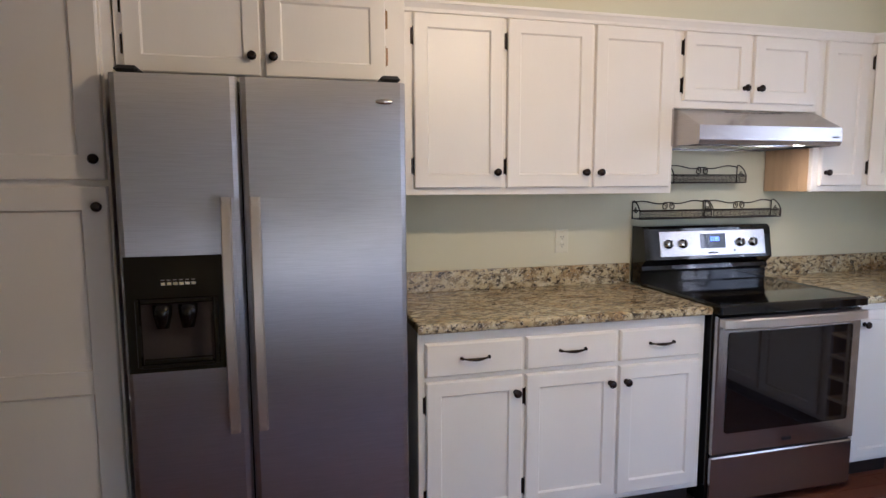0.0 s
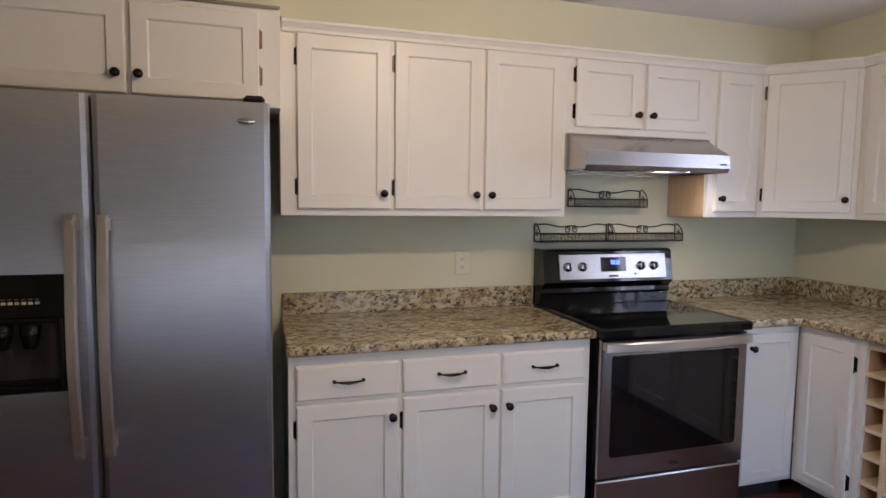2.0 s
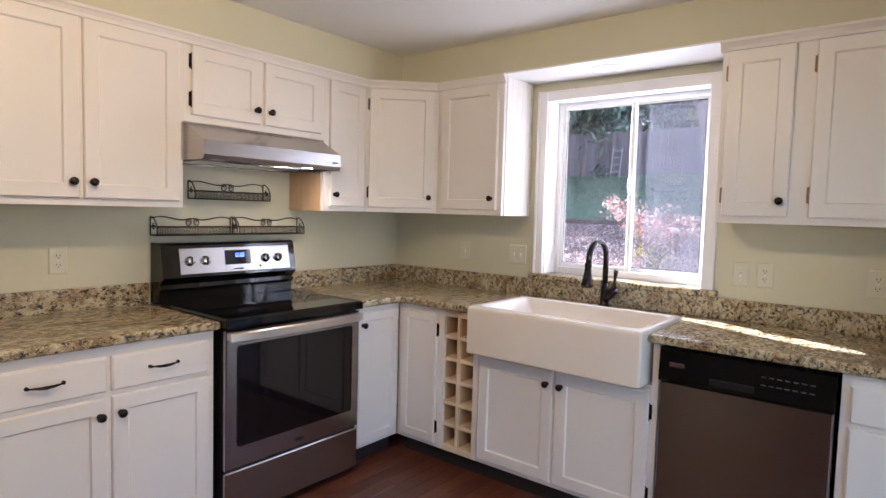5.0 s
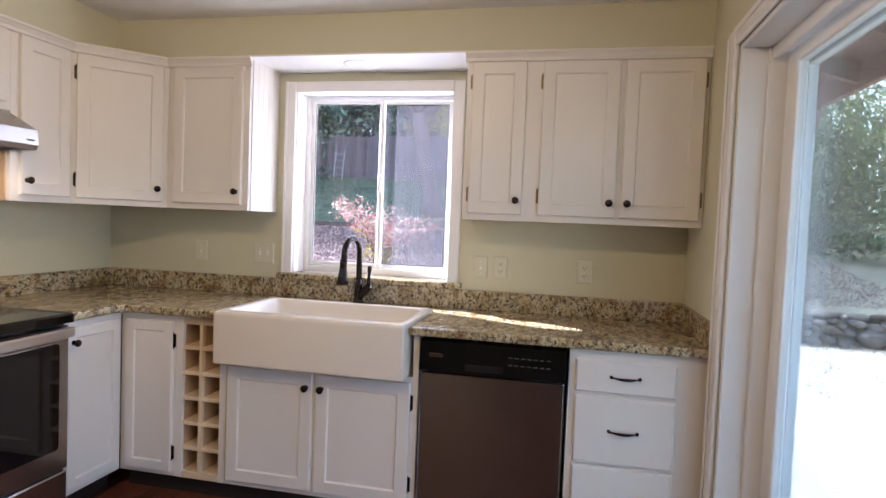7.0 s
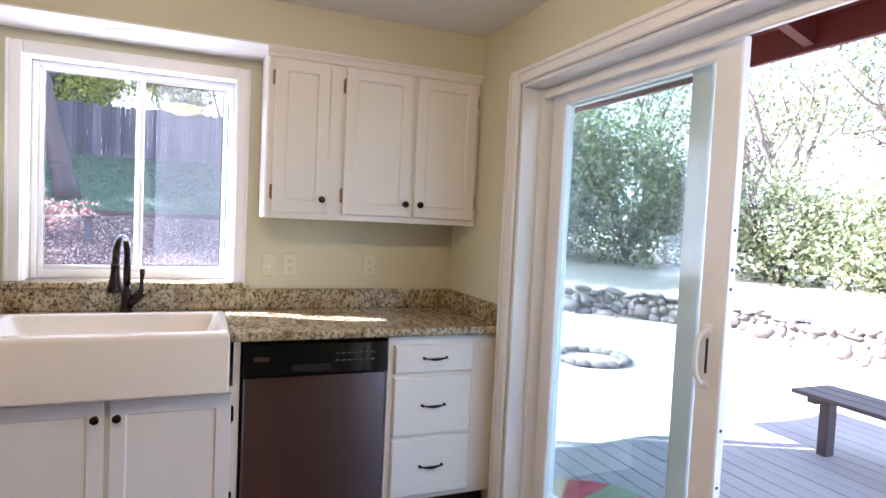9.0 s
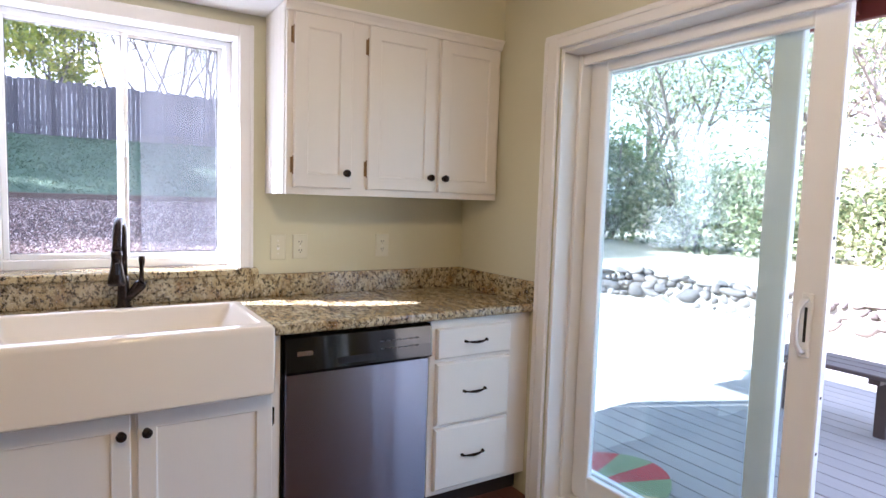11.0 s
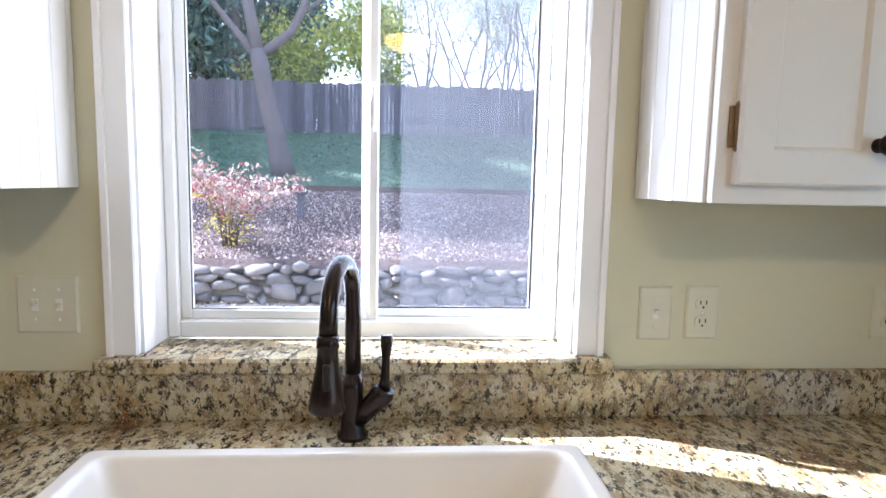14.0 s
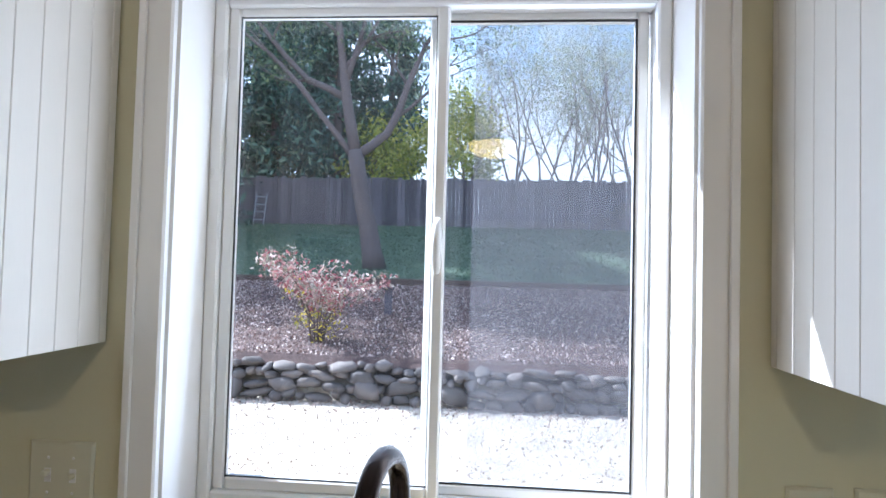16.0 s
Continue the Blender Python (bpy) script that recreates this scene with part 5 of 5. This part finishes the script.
def hedge(label, lumps, count, size, leaf):
    h = tagged(new("hedge"), label, "hedge")
    x, y = np.mean([(l[0], l[1]) for l in lumps], axis=0)
    h.location = (x, y, height(x, y) - 0.1)
    spots, s = [], Shape()
    for lx, ly, rx, ry, rz in lumps:
        v = rng.normal(size=(count, 3))
        v /= np.linalg.norm(v, axis=1)[:, None]
        v *= rng.uniform(0.4, 1.05, (count, 1)) * (1 + 0.18 * np.sin(v[:, :1] * 9 + lx) * np.cos(v[:, 2:] * 8))
        spots.append(np.c_[lx - x + v[:, 0] * rx, ly - y + v[:, 1] * ry, rz * 0.85 + v[:, 2] * rz])
        for _ in range(10):
            a = rng.uniform(0, 6.28)
            s.tube([(lx - x, ly - y, 0), (lx - x + 0.4 * rx * math.cos(a), ly - y + 0.4 * ry * math.sin(a), rz * 0.8), (lx - x + 0.7 * rx * math.cos(a), ly - y + 0.7 * ry * math.sin(a), rz * 1.5)], [0.04, 0.03, 0.01], 5)
    part("woody_stem", s, BARK, h)
    part("foliage", leaf_mesh("foliage", np.concatenate(spots), size), leaf, h)


hedge("dense tall green hedge behind the stone wall", [(9.0, -9.6, 1.5, 1.3, 2.2), (8.2, -11.3, 1.4, 1.3, 2.0), (10.5, -11.0, 1.7, 1.4, 2.6), (7.4, -12.6, 1.2, 1.1, 1.5), (11.8, -8.2, 1.6, 1.5, 2.3), (13.6, -9.8, 1.8, 1.6, 2.6)], 6500, 0.065, LEAF_SHADED)
hedge("sunlit leafy hedge beside the gravel patio", [(5.2, -12.6, 1.3, 1.0, 1.35), (3.4, -13.0, 1.3, 1.0, 1.2), (1.6, -13.2, 1.2, 1.0, 1.1)], 5200, 0.06, LEAF_SUNLIT)


def shrub(x, y):
    b = tagged(new("shrub"), "airy red-tinged shrub with arching stems and yellow lower leaves", "shrub")
    b.location = (x, y, height(x, y) - 0.05)
    s, high, low = Shape(), [], []
    for k in range(20):
        a = 2 * math.pi * (k + rng.uniform(-0.3, 0.3)) / 20
        north = math.sin(a)
        out, tall = rng.uniform(0.35, 1.0), rng.uniform(1.0, 1.5) + 0.2 * north
        way = Vector((math.cos(a), north, 0))
        pts = [way * (0.08 + out * f ** 2.2) + Vector((0, 0, tall * f * (1 - 0.18 * out * f))) for f in (0, 0.3, 0.6, 0.82, 1.0)]
        s.tube(pts, [0.009, 0.008, 0.006, 0.005, 0.003], 5)
        for f in np.linspace(0.45, 1, 7):
            i = min(int(f * 4), 3)
            p = pts[i].lerp(pts[i + 1], f * 4 - i)
            b_way = rng.uniform(0, 6.28)
            for r in (0.05, 0.12, 0.2):
                high.append(tuple(p + Vector((math.cos(b_way) * r, math.sin(b_way) * r, 0.05 - r * 0.25))))
        if k % 2:
            low += [tuple(pts[0].lerp(pts[2], f) + Vector(rng.normal(size=3)) * 0.09) for f in (0.5, 0.7, 0.95)]
    part("woody_stem", s, TIMBER, b)
    part("foliage", leaf_mesh("foliage", clumps(high, 7, (0.055, 0.055, 0.03)), 0.036, 0.3, 0.36), LEAF_RED, b, "red, pink and pale leaf sprays")
    part("lower_foliage", leaf_mesh("lower_foliage", clumps(low, 9, 0.08), 0.034, 0.3, 0.4), LEAF_GOLD, b, "yellow leaves low on the stems")


shrub(7.5, 0.75)


def scatter(name, label, mat, count, x0, x1, y0, y1, size, keep, category):
    x, y = rng.uniform(x0, x1, count), rng.uniform(y0, y1, count)
    spots = [(a, b, height(a, b) + 0.012 + 0.02 * rng.random()) for a, b in zip(x, y) if keep(beyond(a, b))]
    solid(name, leaf_mesh(name, spots, size, 0, 0.55), mat, label, category, kind="stuff")


scatter("leaf_litter", "brown fallen leaves and bark over the mulch bed", LITTER, 60000, 6.3, 13, -8, 7, 0.021, lambda d: 0.3 < d < 6.2, "leaf litter")
scatter("leaf_litter", "pale dry leaves scattered on the gravel", PALE_LITTER, 16000, 2.5, 6.6, -9, 6, 0.013, lambda d: -3.5 < d < -0.05, "leaf litter")
scatter("leaf_litter", "brown dry leaves drifted along the foot of the stone wall", LITTER, 22000, 2.5, 6.6, -9, 6, 0.017, lambda d: -0.9 * rng.random() - 0.02 < d < -0.02, "leaf litter")


def lawn():
    n = 30000
    x, y = rng.uniform(12.6, 21.0, n), rng.uniform(-9, 9, n)
    spots = [(a, b, height(a, b) + 0.03) for a, b in zip(x, y) if 6.5 < beyond(a, b) < 14.4]
    solid("lawn", leaf_mesh("lawn", spots, 0.06, 0, 0.14), BLADE, "short green lawn grass on the slope", "grass", kind="stuff")


lawn()

# Timber edging and the short post in front of it.
for k in range(9):
    y = 8.0 - 2.0 * k
    solid("edging_timber", Shape().box(12.75, 12.92, y - 1.99, y, height(12.8, 0) - 0.06, height(12.8, 0) + 0.12, 0.01), TIMBER, "dark landscape timber edging the lawn", "edging", "lawn edging timbers")
z = height(9.5, 0.05)
p = thing("garden_post", pose(9.5, 0.05, z - 0.05), 0, 0, "short weathered wooden post in the mulch bed", "post")
part("shaft", Shape().box(-0.06, 0.06, -0.06, 0.06, 0, 0.5, 0.008), FENCE_WOOD, p)
part("cap", Shape().box(-0.17, 0.17, -0.09, 0.09, 0.5, 0.54, 0.008), FENCE_WOOD, p)

# Ladder leaning on the fence.
z = height(20.6, 7.0)
p = thing("ladder", pose(20.55, 7.0, z, 0, 12, 0), 0, 0, "pale metal ladder leaning on the fence", "ladder")
for y in (-0.2, 0.2):
    part("rail", Shape().box(-0.03, 0.03, y - 0.015, y + 0.015, 0, 1.25, 0.004), LADDER_PAINT, p)
for k in range(4):
    part("rung", Shape().box(-0.02, 0.02, -0.19, 0.19, 0.2 + k * 0.3, 0.23 + k * 0.3, 0.004), LADDER_PAINT, p)

# Neighbouring house glimpsed over the fence.
h = tagged(new("neighbour_house"), "orange-stained neighbouring house behind the fence", "house")
h.location = (27, 12.1, 3.2)
part("wall", Shape().box(-3, 3, 0, 8, 0, 4.2), ORANGE, h)
part("roof", Shape().loft([[(-3.5, y, 4.1), (3.5, y, 4.1), (0, y, 5.9)] for y in (-0.4, 8.4)], smooth=False), SHINGLE, h)
win = part("window", Shape().box(-3.03, -2.99, 2.2, 3.6, 1.4, 2.7, 0.01), TRIM, h)
part("pane", Shape().box(-3.04, -3.03, 2.3, 3.5, 1.5, 2.6), OVEN_GLASS, win)

h = tagged(new("neighbour_shed"), "pale outbuilding with a light roof behind the hedge", "shed")
h.location = (8.0, -23.5, height(8, -23.5) - 0.05)
part("wall", Shape().box(-4, 3, -3, 2, 0, 2.3), SIDING, h)
part("roof", Shape().loft([[(x, -3.4, 2.2), (x, 2.4, 2.2), (x, -0.5, 3.5)] for x in (-4.4, 3.4)], smooth=False), CEILING_PAINT, h)

# ---- outside of the house ----
roof = thing("house_roof", pose(0, 0, 0), 0, 0, "shingled roof with red-stained eaves over the patio door", "roof")
roof["kind"] = "structure"
RX0, RX1, EY, EZ, SLOPE = -9.2, 0.42, -4.1, 2.25, 0.33
prof = [(EY, EZ), (-0.6, EZ + SLOPE * 3.5), (2.9, EZ), (2.9, EZ + 0.06), (-0.6, EZ + SLOPE * 3.5 + 0.08), (EY, EZ + 0.06)]
part("deck_boards", Shape().loft([[(x, y, z) for y, z in prof] for x in (RX0, RX1)], smooth=False), RED_WOOD, roof)
prof = [(EY - 0.04, EZ + 0.062), (-0.6, EZ + SLOPE * 3.5 + 0.084), (2.94, EZ + 0.062), (2.94, EZ + 0.1), (-0.6, EZ + SLOPE * 3.5 + 0.13), (EY - 0.04, EZ + 0.1)]
part("shingles", Shape().loft([[(x, y, z) for y, z in prof] for x in (RX0 - 0.03, RX1 + 0.03)], smooth=False), SHINGLE, roof)
part("fascia", Shape().box(RX0, RX1, EY - 0.03, EY - 0.002, EZ - 0.12, EZ + 0.06, 0.004), RED_WOOD, roof, "dark red fascia board")
for k in range(15):
    x = 0.3 - 0.61 * k
    rings = [[(xx, EY + 0.001, EZ - 0.10), (xx, DOORWALL - THICK - 0.001, EZ - 0.10 + SLOPE * 0.58), (xx, DOORWALL - THICK - 0.001, EZ - 0.004 + SLOPE * 0.58), (xx, EY + 0.001, EZ - 0.004)] for xx in (x, x + 0.045)]
    part("rafter_tail", Shape().loft(rings, smooth=False), RED_WOOD, roof)
# Eave carried on past the gable, added out of view to shade the deck.
prof = [(EY, EZ), (-2.5, EZ + SLOPE * 1.6), (-2.5, EZ + SLOPE * 1.6 + 0.07), (EY, EZ + 0.06)]
part("deck_boards", Shape().loft([[(x, y, z) for y, z in prof] for x in (RX1 + 0.002, 1.9)], smooth=False), RED_WOOD, roof)
part("fascia", Shape().box(RX1, 1.9, EY - 0.03, EY - 0.002, EZ - 0.12, EZ + 0.06, 0.004), RED_WOOD, roof, "dark red fascia board")
spout = thing("downspout", pose(1.05, EY - 0.06, 0), 0, 0, "dark red painted gutter downspout at the eave", "downspout")
part("elbow", Shape().tube([(0, 0, EZ - 0.1), (0, 0.01, EZ - 0.2), (-0.06, 0.1, EZ - 0.27), (-0.16, 0.28, EZ - 0.31), (-0.19, 0.42, EZ - 0.36)], 0.045, 10), RED_WOOD, spout)
part("pipe", Shape().tube([(-0.19, 0.42, EZ - 0.36), (-0.2, 0.5, EZ - 0.5), (-0.2, 0.5, -0.18)], 0.045, 10), RED_WOOD, spout)
part("gutter", Shape().loft([[(x, y, z) for y, z in ((-0.06, EZ + 0.02), (-0.055, EZ - 0.08), (0.02, EZ - 0.1), (0.02, EZ + 0.02))] for x in (-1.6, 0.8)], smooth=False), RED_WOOD, spout, place=pose(0, 0, 0))
solid("wing_wall", Shape().box(0.2, 0.85, DOORWALL - THICK, DOORWALL, -0.25, EZ + 0.25), SIDING, "painted wing wall at the house corner", "wall", kind="structure")
solid("gable_wall", Shape().loft([[(x, DOORWALL - THICK, CEIL + 0.08), (x, 0.12, CEIL + 0.08), (x, -0.6, EZ + SLOPE * 3.5 - 0.01)] for x in (0.1, 0.2)], smooth=False), SIDING, "painted gable wall above the window", "wall", kind="structure")

deck = thing("deck", pose(0, 0, -0.2), 0, 0, "weathered grey wooden deck outside the patio door", "deck")
deck["kind"] = "structure"
DECK_X0, DECK_X1 = -6.0, 0.25
part("joists", Shape().box(DECK_X0 + 0.05, DECK_X1 - 0.04, -7.9, -3.53, -0.02, 0.045), TIMBER, deck)
plank = Shape().box(DECK_X0, DECK_X1, -0.069, 0.069, 0, 0.035, 0.004).mesh("plank")
for k in range(31):
    part("plank", plank, DECK_WOOD, deck, place=pose(0.02 * math.sin(k * 7.1), -3.59 - 0.144 * k, 0.046 + 0.001 * math.sin(k * 3.7)))
DECK = -0.119

b = thing("bench", pose(-1.17, -6.05, DECK), 0, 0, "long low dark wooden bench on the deck", "bench")
for k in range(3):
    part("seat_board", Shape().box(-0.95, 0.92, -0.2 + 0.137 * k, -0.07 + 0.137 * k, 0.425, 0.455, 0.005), BENCH_WOOD, b)
for x in (-0.72, 0.17, 0.78):
    part("leg", Shape().box(x - 0.035, x + 0.035, -0.045, 0.045, 0, 0.385, 0.005), BENCH_WOOD, b)
    part("cross_piece", Shape().box(x - 0.035, x + 0.035, -0.18, 0.18, 0.385, 0.425, 0.004), BENCH_WOOD, b)

m = thing("door_mat", pose(-0.55, -3.72, DECK), 0, 0, "half-round patchwork mat in red, green and tan", "mat")
cols = (TAN_CLOTH, GREEN_CLOTH, RED_CLOTH, GREEN_CLOTH, RED_CLOTH, TAN_CLOTH)
for k in range(6):
    a0, a1 = radians(180 + 30 * k), radians(210 + 30 * k)
    edge = [(0.36 * math.cos(a), 0.58 * math.sin(a)) for a in [a0 + (a1 - a0) * j / 5 for j in range(6)]]
    part("patch", Shape().loft([[(x, y, z) for x, y in [(0, 0)] + edge] for z in (0.001, 0.013)], smooth=False), cols[k], m)

# Fire ring of stones on the gravel.
STONES = []
for k in range(8):
    bm = bmesh.new()
    bmesh.ops.create_icosphere(bm, subdivisions=2, radius=1)
    for v in bm.verts:
        d = v.co.normalized()
        v.co = d * (1 + 0.42 * noise.noise(d * 1.3 + Vector((k * 7, 0, 0))) + 0.1 * noise.noise(d * 4 + Vector((0, k * 5, 0))))
        v.co.z = max(min(v.co.z, 0.82), -0.7)
    for f in bm.faces:
        f.smooth = True
    me = bpy.data.meshes.new("stone")
    bm.to_mesh(me)
    bm.free()
    me.materials.append(STONE)
    STONES.append(me)


def stone(parent, x, y, z, sx, sy, sz, turn):
    part("stone", random.choice(STONES), STONE, parent, place=pose(x, y, z, random.uniform(-22, 22), random.uniform(-16, 16), turn + random.uniform(-14, 14)) @ Matrix.Diagonal((sx, sy, sz, 1)))


ring = thing("fire_ring", pose(2.75, -6.35, -0.2), 0, 0, "low ring of stones on the gravel patio", "fire pit")
for k in range(16):
    a = 2 * math.pi * k / 16
    stone(ring, 0.42 * math.cos(a), 0.42 * math.sin(a), 0.035, 0.1, 0.075, 0.055, math.degrees(a) + 90)

# Dry stone wall: three uneven courses along the edge of the yard.
wall = thing("stone_wall", pose(0, 0, -0.2), 0, 0, "low dry wall of rounded grey river stones", "stone wall")
wall["kind"] = "structure"


def along(s):
    """A place and heading on the foot of the wall, s metres from its north end."""
    if s < 10.9:
        return 6.45, 4.0 - s, -90.0
    a = (s - 10.9) / 3.0
    if a < math.pi / 2:
        return 3.5 + 2.95 * math.cos(a), -6.9 - 2.95 * math.sin(a), -90 - math.degrees(a)
    return 3.5 - (s - 10.9 - 3 * math.pi / 2), -9.85, 180.0


laid, boulders = [], []
s = 0.5
while s < 20:
    w = random.uniform(0.14, 0.21)
    x, y, turn = along(s)
    boulders.append((s - w * 0.9, s + w * 0.9))
    laid.append((s, x, y, 0.13 + 0.3 * (w - 0.14), w, 0.16, random.uniform(0.14, 0.18), turn))
    s += random.uniform(0.9, 2.0)
for course, (z, high) in enumerate(((0.06, 0.1), (0.19, 0.095), (0.31, 0.085), (0.43, 0.06))):
    s = random.uniform(0, 0.2)
    while s < 20.5:
        w = random.choice((0.055, 0.07, 0.085, 0.1, 0.13, 0.18)) * random.uniform(0.85, 1.15)
        x, y, turn = along(s + w)
        nx, ny = math.sin(radians(turn)), -math.cos(radians(turn))
        if course < 2 and any(a < s + w < b for a, b in boulders):
            s += 0.08
            continue
        back = 0.035 * course + random.uniform(-0.03, 0.03)
        laid.append((s, x - nx * back, y - ny * back, z + random.uniform(-0.045, 0.045), w * 1.04, random.uniform(0.1, 0.15), min(high * random.uniform(0.6, 1.3), w * 1.1), turn))
        s += w * 1.96
laid.sort(key=lambda row: abs(row[0] - 6.5))
for row in laid[:298]:
    stone(wall, *row[1:])
far = Shape()
for _, x, y, z, sx, sy, sz, turn in laid[298:]:
    me, m = random.choice(STONES), pose(x, y, z, random.uniform(-22, 22), random.uniform(-16, 16), turn + random.uniform(-14, 14)) @ Matrix.Diagonal((sx, sy, sz, 1))
    far.put([m @ v.co for v in me.vertices], [tuple(p.vertices) for p in me.polygons], True)
part("far_stones", far, STONE, wall)["kind"] = "stuff"
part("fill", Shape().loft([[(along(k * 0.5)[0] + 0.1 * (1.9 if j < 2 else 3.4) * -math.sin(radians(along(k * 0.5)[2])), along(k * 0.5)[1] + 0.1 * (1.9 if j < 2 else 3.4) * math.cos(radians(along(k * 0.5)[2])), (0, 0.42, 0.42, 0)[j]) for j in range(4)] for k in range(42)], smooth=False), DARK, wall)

# Fence of upright boards along the top of the slope.
fence = thing("fence", pose(20.95, 0, 0), 0, 0, "tall weathered grey board fence at the top of the lawn", "fence")
fence["kind"] = "structure"
board = [Shape().box(-0.01, 0.01, -0.0705, 0.0705, -0.08, h, 0.003).mesh("fence_board") for h in (1.74, 1.78, 1.81)]
for k in range(190):
    y = 14.7 - 0.146 * k
    part("fence_board", random.choice(board), FENCE_WOOD, fence, place=pose(0.012 * math.sin(k * 5), y, height(20.95, y) + 0.03, 0, random.uniform(-0.6, 0.6), random.uniform(-2, 2)))
for k in range(12):
    y = 14.6 - 2.44 * k
    part("post", Shape().box(0.03, 0.12, -0.045, 0.045, -0.1, 1.75, 0.004), FENCE_WOOD, fence, place=pose(0, y, height(20.95, y)))
    if k < 11:
        for z in (0.35, 1.45):
            part("fence_rail", Shape().box(0.014, 0.05, -2.44, 0, z, z + 0.085, 0.003), FENCE_WOOD, fence, place=pose(0, y, height(20.95, y)))
